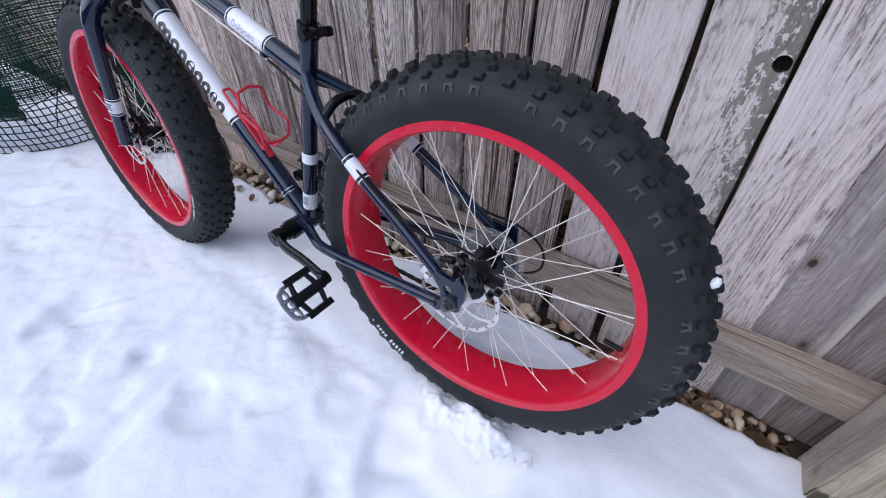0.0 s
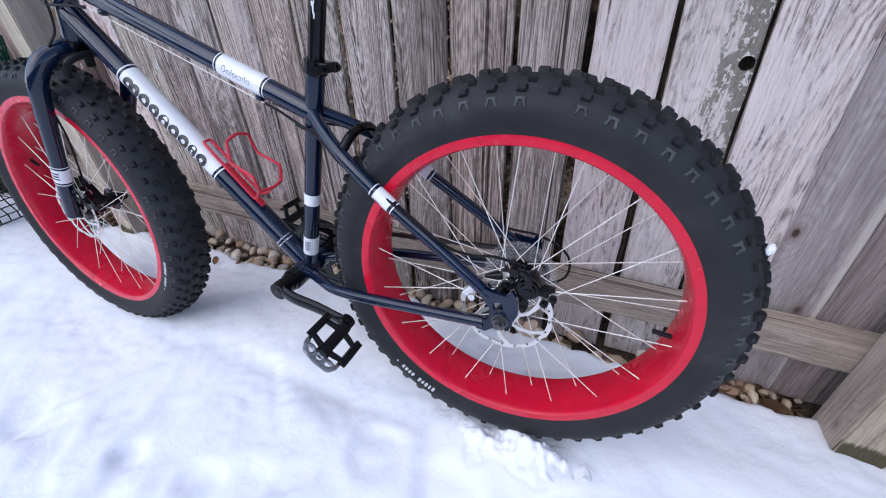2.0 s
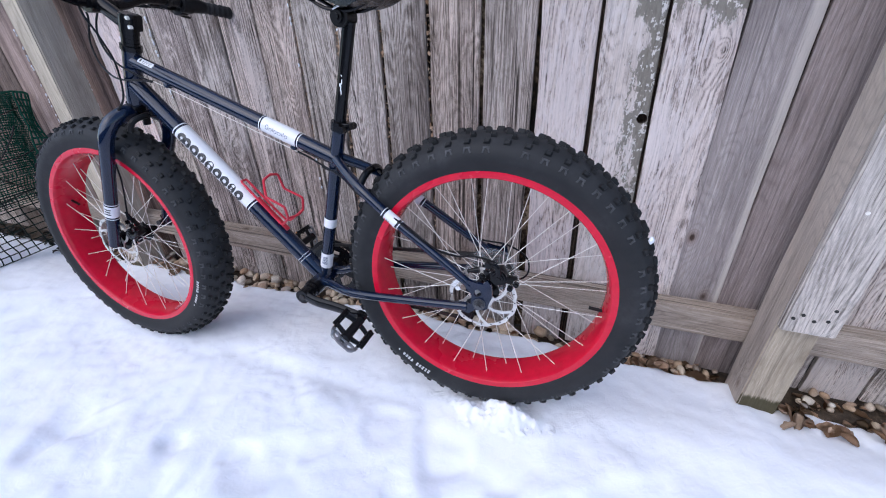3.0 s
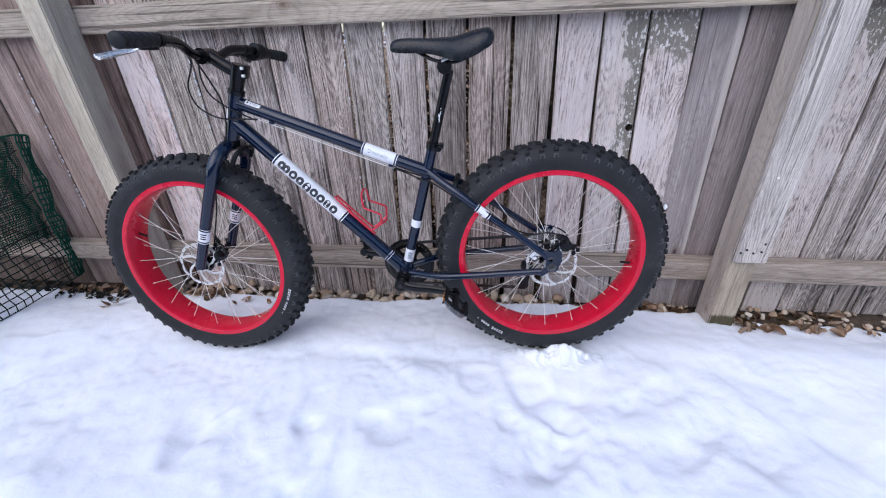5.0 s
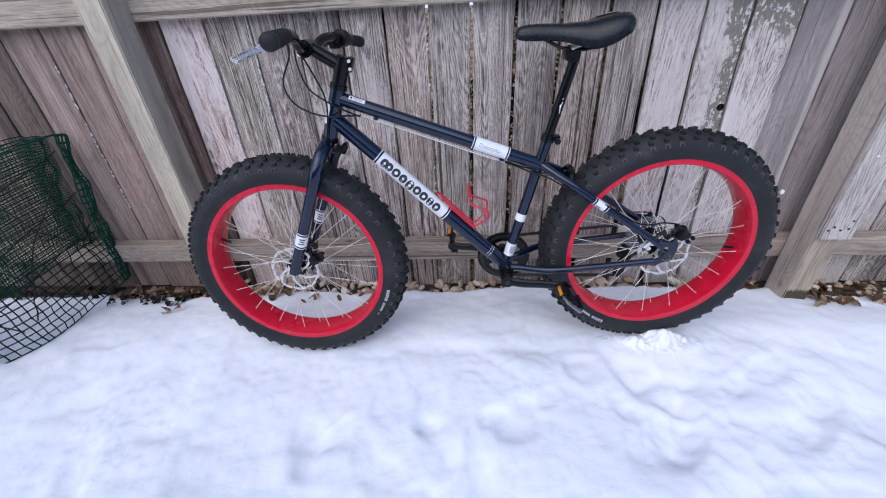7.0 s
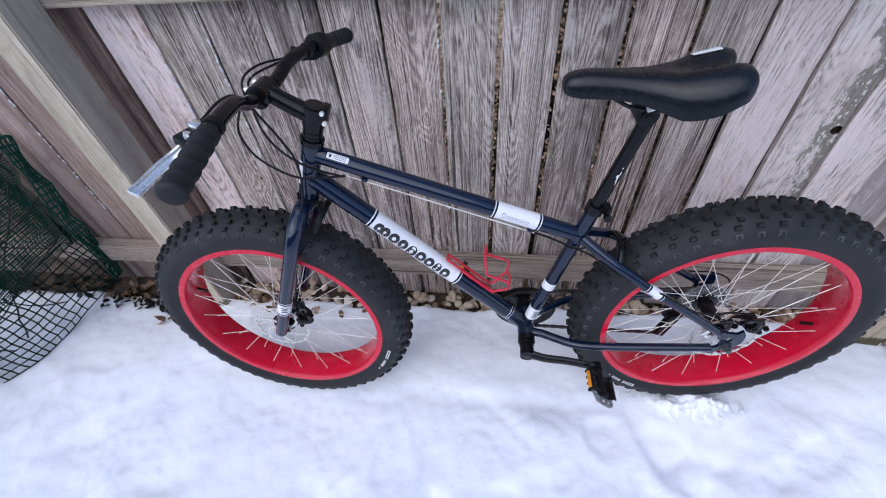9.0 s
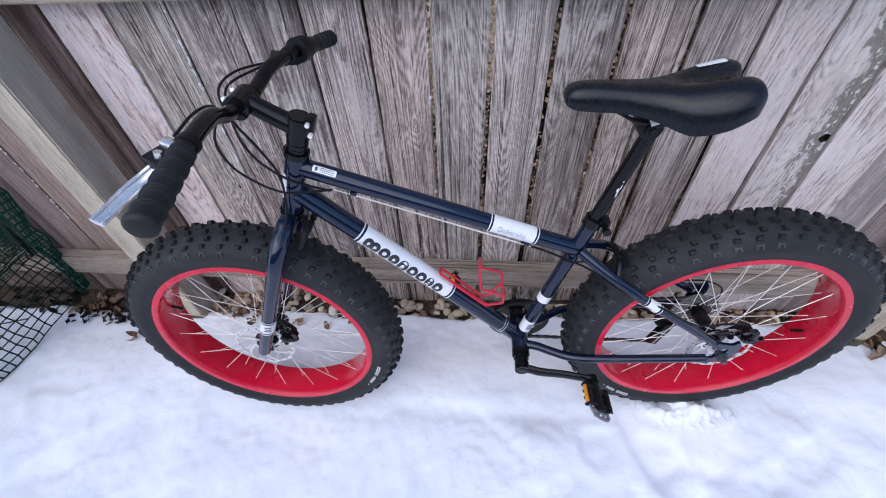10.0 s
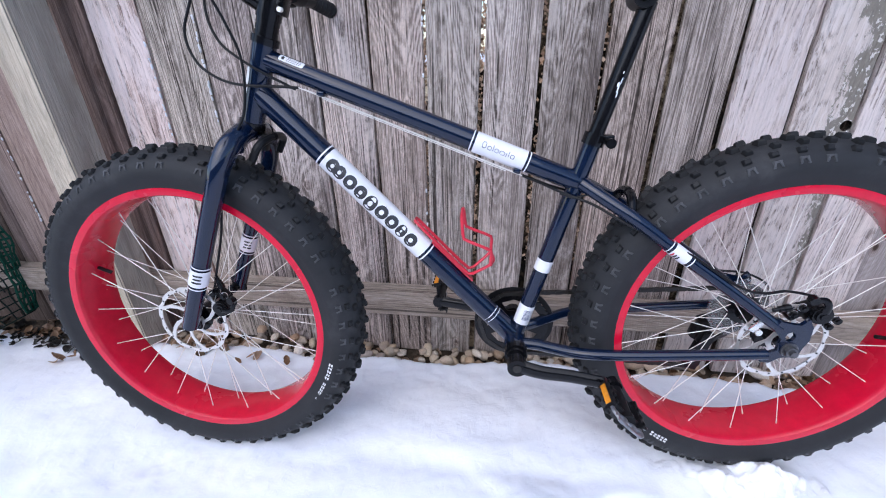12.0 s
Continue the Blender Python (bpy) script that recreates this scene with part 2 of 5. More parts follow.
WOOD_TRIM = wood("grey_trim_wood", (0.42, 0.38, 0.33), (0.69, 0.64, 0.575), (0.82, 0.775, 0.71), (0.66, 0.605, 0.535), white=0.03, splits=0.4, streak=0.34, stripe=0.4, spread_tone=(0.98, 1.02))
WOOD_SIDE = wood("darker_grey_post_side", (0.29, 0.258, 0.20), (0.455, 0.413, 0.335), (0.57, 0.525, 0.435), (0.435, 0.388, 0.31), splits=0.0, streak=0.20, stripe=0.3, spread_tone=(0.98, 1.02))
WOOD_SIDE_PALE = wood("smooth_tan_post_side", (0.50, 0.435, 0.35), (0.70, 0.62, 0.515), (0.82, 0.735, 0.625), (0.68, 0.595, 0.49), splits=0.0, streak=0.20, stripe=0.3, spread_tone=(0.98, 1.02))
DEBRIS = debris_mat()

NAVY = plain("navy_metallic_paint", (0.0026, 0.0088, 0.028), 0.20, 0.0, 1.0, 0.08, 300, 0.0, 0.05)
BLACK = plain("black_anodised_metal", (0.005, 0.005, 0.006), 0.16, 0.0, 0.0, 0.2, 80, 0.0, 0.24)
PLASTIC = plain("black_plastic", (0.008, 0.008, 0.009), 0.38, 0.0, 0.0, 0.25, 120, 0.0002, 0.2)
GRIP = plain("grey_black_grip_rubber", (0.014, 0.014, 0.015), 0.62, 0.0, 0.0, 0.2, 200, 0.0003, 0.3)
VINYL = plain("black_saddle_vinyl", (0.005, 0.006, 0.009), 0.27, 0.0, 0.0, 0.12, 420, 0.00012, 0.34)
RED = plain("red_powder_coat", (0.585, 0.004, 0.030), 0.26, 0.0, 0.22, 0.1, 40, 0.0, 0.35)
CAGE_RED = plain("red_wire_paint", (0.60, 0.02, 0.045), 0.35, 0.0, 0.3, 0.08, 60)
SILVER = plain("polished_alloy", (0.80, 0.785, 0.76), 0.24, 0.85, 0.0, 0.06, 200)
STEEL = plain("bright_spoke_steel", (0.88, 0.85, 0.79), 0.38, 0.35, 0.0, 0.1, 200)
ROTOR = plain("brushed_rotor_steel", (0.74, 0.71, 0.67), 0.36, 0.75, 0.0, 0.08, 300)
NUT = plain("dull_nut_steel", (0.11, 0.11, 0.115), 0.35, 0.7, 0.0, 0.3, 150)
DARKSTEEL = plain("oily_chain_steel", (0.022, 0.020, 0.018), 0.4, 0.3, 0.0, 0.3, 200)
CAGE_STEEL = plain("scuffed_cage_steel", (0.30, 0.30, 0.31), 0.35, 0.8, 0.0, 0.3, 150)
WHITE = plain("white_decal_film", (0.78, 0.78, 0.80), 0.35, 0.0, 0.3, 0.04, 30)
INK = plain("black_decal_ink", (0.02, 0.02, 0.022), 0.4, 0.0, 0.3, 0.1, 60)
INK_BLUE = plain("slate_blue_decal_ink", (0.10, 0.12, 0.20), 0.4, 0.0, 0.3, 0.1, 60)
TYRE_PRINT = plain("white_tyre_print", (0.72, 0.72, 0.72), 0.7, 0.0, 0.0, 0.1, 200)
AMBER = plain("amber_reflector_plastic", (0.85, 0.30, 0.02), 0.2, 0.0, 0.5, 0.12, 180, 0.0004)
CLEAR = plain("milky_clear_plastic", (0.62, 0.64, 0.65), 0.28, 0.0, 0.0, 0.05, 60)
CLEAR.node_tree.nodes["Principled BSDF"].inputs["Alpha"].default_value = 0.13
NET = plain("black_green_net_plastic", (0.010, 0.021, 0.017), 0.6, 0.0, 0.0, 0.3, 90, 0.0, 0.2)
NET_GREEN = plain("green_net_plastic", (0.010, 0.063, 0.043), 0.7, 0.0, 0.0, 0.3, 90, 0.0, 0.12)
WIRE = plain("dark_wire", (0.02, 0.022, 0.02), 0.5, 0.4, 0.0, 0.3, 90)


def rubber():
    m, nt, b = mat("tyre_rubber")
    dust = noise_tex(nt, coords(nt, (1, 1, 1)), 9.0, 6.0, 0.7)
    grain = noise_tex(nt, coords(nt, (1, 1, 1)), 420.0, 3.0, 0.6)
    col = ramp(nt, dust, [(0.3, (0.010, 0.0105, 0.0115)), (0.55, (0.021, 0.0215, 0.0232)), (0.75, (0.046, 0.046, 0.048))])
    nt.links.new(col, b.inputs["Base Color"])
    nt.links.new(ramp(nt, dust, [(0.3, (0.55,) * 3), (0.8, (0.8,) * 3)]), b.inputs["Roughness"])
    b.inputs["Specular IOR Level"].default_value = 0.3
    bump(nt, b, grain, 0.5, 0.0004)
    return m


TYRE = rubber()
LUG = plain("dusty_grey_lug_rubber", (0.060, 0.061, 0.064), 0.62, 0.0, 0.0, 0.4, 60, 0.0004, 0.25)
TREAD = plain("dusty_tread_rubber", (0.013, 0.0133, 0.014), 0.6, 0.0, 0.0, 0.4, 35, 0.0004, 0.25)


def snow_mat():
    m, nt, b = mat("old_snow")
    v = coords(nt, (1, 1, 1))
    lump = noise_tex(nt, v, 3.0, 5.0, 0.6)
    crystal = noise_tex(nt, v, 260.0, 4.0, 0.75)
    crust = noise_tex(nt, v, 38.0, 5.0, 0.65, 0.4)
    nt.links.new(ramp(nt, lump, [(0.3, (0.82, 0.845, 0.905)), (0.7, (0.88, 0.895, 0.94))]), b.inputs["Base Color"])
    b.inputs["Roughness"].default_value = 0.6
    b.inputs["Specular IOR Level"].default_value = 0.25
    b.inputs["Subsurface Weight"].default_value = 0.6
    b.inputs["Subsurface Radius"].default_value = (1.0, 1.0, 1.0)
    b.inputs["Subsurface Scale"].default_value = 0.022
    n1 = bump(nt, b, crust, 0.38, 0.006)
    bump(nt, b, crystal, 0.25, 0.0014, n1)
    return m


SNOW = snow_mat()


def soil_mat():
    m, nt, b = mat("damp_soil_and_mulch")
    v = coords(nt, (1, 1, 1))
    a = noise_tex(nt, v, 45.0, 6.0, 0.7)
    c = noise_tex(nt, v, 4.0, 3.0, 0.6)
    col = ramp(nt, a, [(0.3, (0.035, 0.025, 0.018)), (0.55, (0.10, 0.07, 0.045)), (0.75, (0.20, 0.145, 0.095))])
    col = mix(nt, 1.0, col, ramp(nt, c, [(0.3, (0.7, 0.7, 0.7)), (0.7, (1.1, 1.1, 1.1))]), "MULTIPLY")
    nt.links.new(col, b.inputs["Base Color"])
    b.inputs["Roughness"].default_value = 0.9
    bump(nt, b, a, 1.0, 0.012)
    return m


SOIL = soil_mat()


def pebble_mat():
    m, nt, b = mat("river_pebble")
    info = nt.nodes.new("ShaderNodeObjectInfo")
    geo = nt.nodes.new("ShaderNodeNewGeometry")
    r = maths(nt, "FRACT", maths(nt, "ADD", info.outputs["Random"], geo.outputs["Random Per Island"]))
    tone = ramp(nt, r, [(0.0, (0.24, 0.19, 0.15)), (0.16, (0.52, 0.42, 0.30)), (0.32, (0.62, 0.56, 0.47)), (0.48, (0.36, 0.23, 0.14)), (0.62, (0.48, 0.38, 0.27)), (0.76, (0.66, 0.61, 0.54)), (0.88, (0.44, 0.31, 0.20)), (1.0, (0.28, 0.25, 0.23))])
    sp = noise_tex(nt, coords(nt, (1, 1, 1), shift=9.0), 90.0, 6.0, 0.7)
    band = noise_tex(nt, coords(nt, (1, 1, 3), shift=5.0), 22.0, 3.0, 0.6)
    col = mix(nt, 1.0, tone, ramp(nt, sp, [(0.3, (0.82, 0.80, 0.78)), (0.7, (1.32, 1.31, 1.29))]), "MULTIPLY")
    col = mix(nt, 1.0, col, ramp(nt, band, [(0.35, (0.75, 0.72, 0.7)), (0.6, (1.1, 1.1, 1.1))]), "MULTIPLY")
    nt.links.new(col, b.inputs["Base Color"])
    b.inputs["Roughness"].default_value = 0.62
    bump(nt, b, sp, 0.5, 0.0015)
    return m


PEBBLE = pebble_mat()


def leaf_mat():
    m, nt, b = mat("dry_leaf")
    info = nt.nodes.new("ShaderNodeObjectInfo")
    geo = nt.nodes.new("ShaderNodeNewGeometry")
    r = maths(nt, "FRACT", maths(nt, "ADD", info.outputs["Random"], geo.outputs["Random Per Island"]))
    tone = ramp(nt, r, [(0.0, (0.30, 0.18, 0.11)), (0.3, (0.52, 0.35, 0.23)), (0.6, (0.66, 0.48, 0.35)), (0.8, (0.17, 0.115, 0.065)), (1.0, (0.44, 0.26, 0.15))])
    v = noise_tex(nt, coords(nt, (1, 1, 1), shift=3.0), 70.0, 5.0, 0.7)
    nt.links.new(mix(nt, 1.0, tone, ramp(nt, v, [(0.3, (0.6, 0.6, 0.6)), (0.7, (1.2, 1.2, 1.2))]), "MULTIPLY"), b.inputs["Base Color"])
    b.inputs["Roughness"].default_value = 0.75
    bump(nt, b, v, 0.5, 0.002)
    return m


DEAD_GRASS = plain("tan_dead_grass", (0.40, 0.31, 0.20), 0.95, 0.0, 0.0, 0.75, 14, 0.01, 0.1)
LEAF = leaf_mat()
LEAF_DARK = plain("wet_black_leaf", (0.018, 0.016, 0.013), 0.55, 0.0, 0.0, 0.5, 60, 0.002)


# ---- mesh helpers ----
def part(name, bm, material, parent=None, label="", at=None, sharp=35):
    """Links a bmesh as one mesh object, under a thing or a part when a parent is given."""
    data = bpy.data.meshes.new(name)
    bmesh.ops.recalc_face_normals(bm, faces=bm.faces)
    bm.to_mesh(data)
    bm.free()
    data.materials.append(material)
    data.shade_smooth()
    data.set_sharp_from_angle(angle=radians(sharp))
    ob = new(name, data)
    if parent is not None:
        ob.parent = parent
    if at is not None:
        ob.matrix_basis = at
    if label:
        tagged(ob, label)
    return ob


def again(ob, name, parent, m):
    """Another object on the mesh of ob."""
    o = new(name, ob.data)
    o.parent = parent
    o.matrix_basis = m
    return o


def empty(name, m):
    ob = new(name)
    ob.empty_display_size = 0.05
    ob.matrix_basis = m
    return ob


def curve(points, steps=8):
    """A smooth line through the points."""
    pts = [Vector(p) for p in points]
    if len(pts) < 3:
        return pts
    ext = [pts[0] * 2 - pts[1], *pts, pts[-1] * 2 - pts[-2]]
    out = []
    for i in range(1, len(ext) - 2):
        a, b, c, d = ext[i - 1:i + 3]
        for k in range(steps):
            t = k / steps
            out.append(0.5 * (2 * b + (c - a) * t + (2 * a - 5 * b + 4 * c - d) * t * t + (3 * b - a - 3 * c + d) * t ** 3))
    out.append(pts[-1])
    return out


def sweep(bm, line, radius, seg=10, flat=1.0, cap=True, up=(0.03, 1, 0.05)):
    """A round tube along a line; radius is a number or one for each end; flat squeezes it across."""
    line = [Vector(p) for p in line]
    n = len(line)
    rings = []
    ref = Vector(up).normalized()
    for i, p in enumerate(line):
        d = (line[min(i + 1, n - 1)] - line[max(i - 1, 0)]).normalized()
        side = d.cross(ref)
        if side.length < 1e-4:
            side = d.cross(Vector((1, 0, 0)))
        side.normalize()
        ref2 = side.cross(d).normalized()
        r = radius if isinstance(radius, (int, float)) else radius[0] + (radius[1] - radius[0]) * i / (n - 1)
        rings.append([bm.verts.new(p + (side * math.cos(a) + ref2 * math.sin(a) * flat) * r) for a in (2 * math.pi * k / seg for k in range(seg))])
    for a, b in zip(rings, rings[1:]):
        for k in range(seg):
            bm.faces.new((a[k], a[(k + 1) % seg], b[(k + 1) % seg], b[k]))
    if cap:
        bm.faces.new(rings[0][::-1])
        bm.faces.new(rings[-1])
    return bm


def tube(line, radius, seg=12, **kw):
    return sweep(bmesh.new(), line, radius, seg, **kw)


def lathe(profile, seg=72, closed=True, bm=None, offset=0.0):
    """Turns (y, r) points round the y axis."""
    bm = bm or bmesh.new()
    rings = []
    for k in range(seg):
        a = 2 * math.pi * k / seg
        rings.append([bm.verts.new((r * math.cos(a), y + offset, r * math.sin(a))) for y, r in profile])
    m = len(profile)
    for k in range(seg):
        a, b = rings[k], rings[(k + 1) % seg]
        for i in range(m if closed else m - 1):
            j = (i + 1) % m
            bm.faces.new((a[i], a[j], b[j], b[i]))
    return bm


def block(bm, centre, size, turn=None, bevel=0.0):
    """A box with bevelled edges."""
    geom = bmesh.ops.create_cube(bm, size=1.0)["verts"]
    m = Matrix.Translation(centre) @ (turn or Matrix()) @ Matrix.Diagonal((*size, 1))
    bmesh.ops.transform(bm, matrix=m, verts=geom)
    if bevel:
        edges = list({e for v in geom for e in v.link_edges})
        bmesh.ops.bevel(bm, geom=edges, offset=bevel, segments=2, affect="EDGES", profile=0.5)
    return bm


def disc(bm, centre, axis, r, depth, seg=20):
    """A short cylinder."""
    c, d = Vector(centre), Vector(axis).normalized()
    return sweep(bm, [c - d * depth / 2, c + d * depth / 2], r, seg, up=(0.3, 0.2, 1))


def plate(bm, outline, y, depth, holes=()):
    """A flat plate in the xz plane, cut from an outline, with holes."""
    edges = []
    for loop in (outline, *holes):
        vs = [bm.verts.new((x, y, z)) for x, z in loop]
        edges += [bm.edges.new((vs[i], vs[(i + 1) % len(vs)])) for i in range(len(vs))]
    faces = [f for f in bmesh.ops.triangle_fill(bm, edges=edges, use_beauty=True, use_dissolve=False)["geom"] if isinstance(f, bmesh.types.BMFace)]
    ext = bmesh.ops.extrude_face_region(bm, geom=faces)["geom"]
    bmesh.ops.translate(bm, vec=(0, depth, 0), verts=[v for v in ext if isinstance(v, bmesh.types.BMVert)])
    return bm


def ring_points(x, z, r, n=16, squash=1.0):
    return [(x + r * math.cos(2 * math.pi * k / n), z + r * squash * math.sin(2 * math.pi * k / n)) for k in range(n)]


def band(a, b, t0, t1, r, seg=20):
    """A thin sleeve round the tube from a to b, between two shares of its length."""
    a, b = Vector(a), Vector(b)
    return tube([a.lerp(b, t0), a.lerp(b, t1)], r, seg, up=(0.3, 0.2, 1), cap=False)


def mark(bm, a, b, r, t, length, angle, height, hole=0.0, n=18, e=0.72):
    """A rounded flat mark on the tube from a to b; angle runs round the tube, height along its girth."""
    a, b = Vector(a), Vector(b)
    d = (b - a).normalized()
    out = Vector((0, -1, 0))
    out = (out - d * out.dot(d)).normalized()
    up = d.cross(out)
    mid = a.lerp(b, t)

    def at(u, v):
        w = radians(angle) + v / r
        return mid + d * u + (out * math.cos(w) + up * math.sin(w)) * r

    def rim(k):
        loop = []
        for i in range(n):
            c, s = math.cos(2 * math.pi * i / n), math.sin(2 * math.pi * i / n)
            loop.append((abs(c) ** e * math.copysign(1, c) * length / 2 * k, abs(s) ** e * math.copysign(1, s) * height / 2 * k))
        return [bm.verts.new(at(*q)) for q in loop]

    o = rim(1.0)
    i = rim(hole if hole else 0.5)
    for k in range(n):
        bm.faces.new((o[k], o[(k + 1) % n], i[(k + 1) % n], i[k]))
    if not hole:
        bm.faces.new(i)
    return bm


# ---- ground, snow ----
def spread(lo, hi, step, far):
    """Coordinates with an even step between lo and hi, and growing steps out to far."""
    xs = [lo + step * i for i in range(int((hi - lo) / step) + 1)]
    a, s = [], step
    x = lo
    while x > -far:
        s *= 1.35
        x -= s
        a.append(x)
    b, s = [], step
    x = xs[-1]
    while x < far:
        s *= 1.35
        x += s
        b.append(x)
    return a[::-1] + xs + b


def smooth(e0, e1, v):
    t = min(1.0, max(0.0, (v - e0) / (e1 - e0)))
    return t * t * (3 - 2 * t)


SOIL_Z = -0.135
FENCE_Y = 0.388

# footprints and scuffs: x, y, half length, half width, turn, depth
rng = random.Random(21)
DENTS = []
for k in range(44):
    DENTS.append((rng.uniform(-2.1, 0.9), rng.uniform(-1.05, -0.17), rng.uniform(0.07, 0.15), rng.uniform(0.045, 0.08), rng.uniform(-0.2, 2.2), rng.uniform(0.004, 0.015)))
for k in range(18):
    DENTS.append((rng.uniform(-1.1, 0.35), rng.uniform(-0.85, -0.25), rng.uniform(0.08, 0.14), rng.uniform(0.030, 0.052), rng.uniform(0.9, 1.9), rng.uniform(0.005, 0.010)))
for k in range(34):
    DENTS.append((rng.uniform(-0.75, 0.30), rng.uniform(-0.80, -0.22), rng.uniform(0.035, 0.065), rng.uniform(0.028, 0.045), rng.uniform(0.0, 3.1), rng.uniform(0.004, 0.0095)))


def edge_y(x):
    """How far the snow reaches toward the fence."""
    e = 0.285 + 0.018 * smooth(-0.75, -0.5, x) * (1 - smooth(0.12, 0.3, x)) + 0.045 * smooth(0.2, 0.5, x) - 0.02 * smooth(-1.2, -2.0, x)
    e -= 0.07 * smooth(0.70, 0.79, x)
    return e + 0.022 * noise.noise((x * 4.0, 3.1, 0.0)) + 0.012 * noise.noise((x * 17.0, 7.7, 0.0)) + 0.009 * noise.noise((x * 47.0, 2.7, 0.0))


def snow_height(x, y):
    e = edge_y(x)
    z = -0.030 - 0.012 * smooth(-0.3, -1.2, x)
    z -= (0.030 + 0.028 * smooth(0.25, 0.55, x)) * smooth(-0.02, e - 0.03, y)
    near = smooth(-4.0, -1.5, y) * smooth(-5.0, -3.0, x) * (1 - smooth(2.5, 5.0, x))
    z += 0.017 * noise.noise((x * 2.1, y * 2.6, 0.4)) * (0.35 + 0.65 * (1 - smooth(-0.15, 0.2, y)))
    z += near * 0.008 * noise.noise((x * 6.5, y * 7.5, 1.4)) * (1 - 0.6 * smooth(-0.1, 0.15, y))
    rough = smooth(-0.05, 0.35, noise.noise((x * 3.1, y * 3.3, 21.0))) * near
    z += rough * (0.0024 * noise.noise((x * 29, y * 31, 8.4)) + 0.0020 * smooth(0.0, 0.12, noise.noise((x * 52, y * 50, 9.4))))
    puff = near * smooth(-0.35, 0.25, noise.noise((x * 2.3 + 4.0, y * 2.7, 25.0)))
    wob = 0.25 * noise.noise((x * 13, y * 13, 2.0))
    d1 = noise.voronoi((x * 9.0 + wob, y * 10.0 - wob, 0.3))[0][0]
    d2 = noise.voronoi((x * 21.0 - wob, y * 23.0 + wob, 0.7))[0][0]
    z += puff * (0.0085 * (0.3 - d1 * d1) + 0.0045 * (0.3 - d2 * d2))
    # broken crust: low plates with soft edges where the snow was trodden
    trod = near * (0.30 + 0.70 * smooth(-0.25, 0.20, noise.noise((x * 1.7 + 9.0, y * 2.0, 31.0)))) * (1 - 0.8 * smooth(-0.12, 0.05, y))
    z += trod * (0.0080 * smooth(-0.22, 0.26, noise.noise((x * 7.0 + wob, y * 8.0, 41.0))) + 0.0014 * smooth(-0.12, 0.16, noise.noise((x * 19.0, y * 21.0 + wob, 43.0))))
    z += near * 0.0024 * noise.noise((x * 17, y * 19, 2.4)) + near * 0.0009 * noise.noise((x * 47, y * 49, 5.4))
    wx = x + 0.034 * noise.noise((x * 8, y * 8, 11.0)) + 0.005 * noise.noise((x * 23, y * 23, 13.0))
    wy = y + 0.034 * noise.noise((x * 8, y * 8, 17.0)) + 0.005 * noise.noise((x * 23, y * 23, 19.0))
    for dx, dy, a, b, turn, deep in DENTS:
        if abs(x - dx) > 0.32 or abs(y - dy) > 0.32:
            continue
        u = (wx - dx) * math.cos(turn) + (wy - dy) * math.sin(turn)
        v = -(wx - dx) * math.sin(turn) + (wy - dy) * math.cos(turn)
        q = (u / a) ** 2 + (v / b) ** 2
        if q < 4:
            deep = deep * (0.6 + 0.6 * smooth(-0.75, -0.45, y) * smooth(-1.3, -0.9, x))
            z += -deep * (1 - smooth(0.55, 1.20, math.sqrt(q)))
    # the rut of the wheels
    z -= 0.010 * math.exp(-((y + 0.10 - 0.02 * math.sin(x * 3)) / 0.035) ** 2) * smooth(-1.0, -0.7, x) * (1 - smooth(-0.3, -0.1, x))
    heap = math.exp(-((x - 0.075) / 0.10) ** 2) * math.exp(-((y + 0.085) / 0.035) ** 2)
    z += heap * (0.012 + 0.026 * smooth(-0.12, 0.12, noise.noise((x * 26, y * 30, 3.3))) + 0.014 * smooth(-0.1, 0.1, noise.noise((x * 58, y * 58, 6.1))))
    z -= 0.10 * smooth(e - 0.03, e + 0.035, y)
    z += 0.13 * smooth(0.44, 0.75, y)
    return z


def sheet(name, xs, ys, height, material, label, category):
    verts = [(x, y, height(x, y)) for y in ys for x in xs]
    w = len(xs)
    faces = [(j * w + i, j * w + i + 1, (j + 1) * w + i + 1, (j + 1) * w + i) for j in range(len(ys) - 1) for i in range(w - 1)]
    data = bpy.data.meshes.new(name)
    data.from_pydata(verts, [], faces)
    data.materials.append(material)
    data.shade_smooth()
    return tagged(new(name, data), label, category, kind="structure")


sheet("ground", spread(-3.0, 2.0, 0.25, 300), spread(-1.5, 3.0, 0.25, 300), lambda x, y: SOIL_Z + 0.006 * noise.noise((x * 9, y * 9, 8.0)), SOIL,
      "dark damp soil and mulch along the foot of the fence", "ground")
sheet("snow", spread(-2.6, 1.3, 0.010, 300), spread(-1.1, 0.40, 0.010, 300), snow_height, SNOW,
      "trampled white snow with soft footprints and lumps", "snow")

sheet("lawn", spread(-3.0, 2.0, 0.5, 40), [0.62, 0.9, 1.5, 3.0, 6.0, 12.0, 26.0], lambda x, y: 0.118 + 0.006 * noise.noise((x * 3, y * 3, 8.0)), DEAD_GRASS,
      "tan dead grass and leaves beyond the fence", "ground")

# ---- wooden fence ----
fence = tagged(empty("wooden_fence", pose(0, FENCE_Y, 0)), "weathered grey cedar plank fence with pale rails and square posts", "fence")

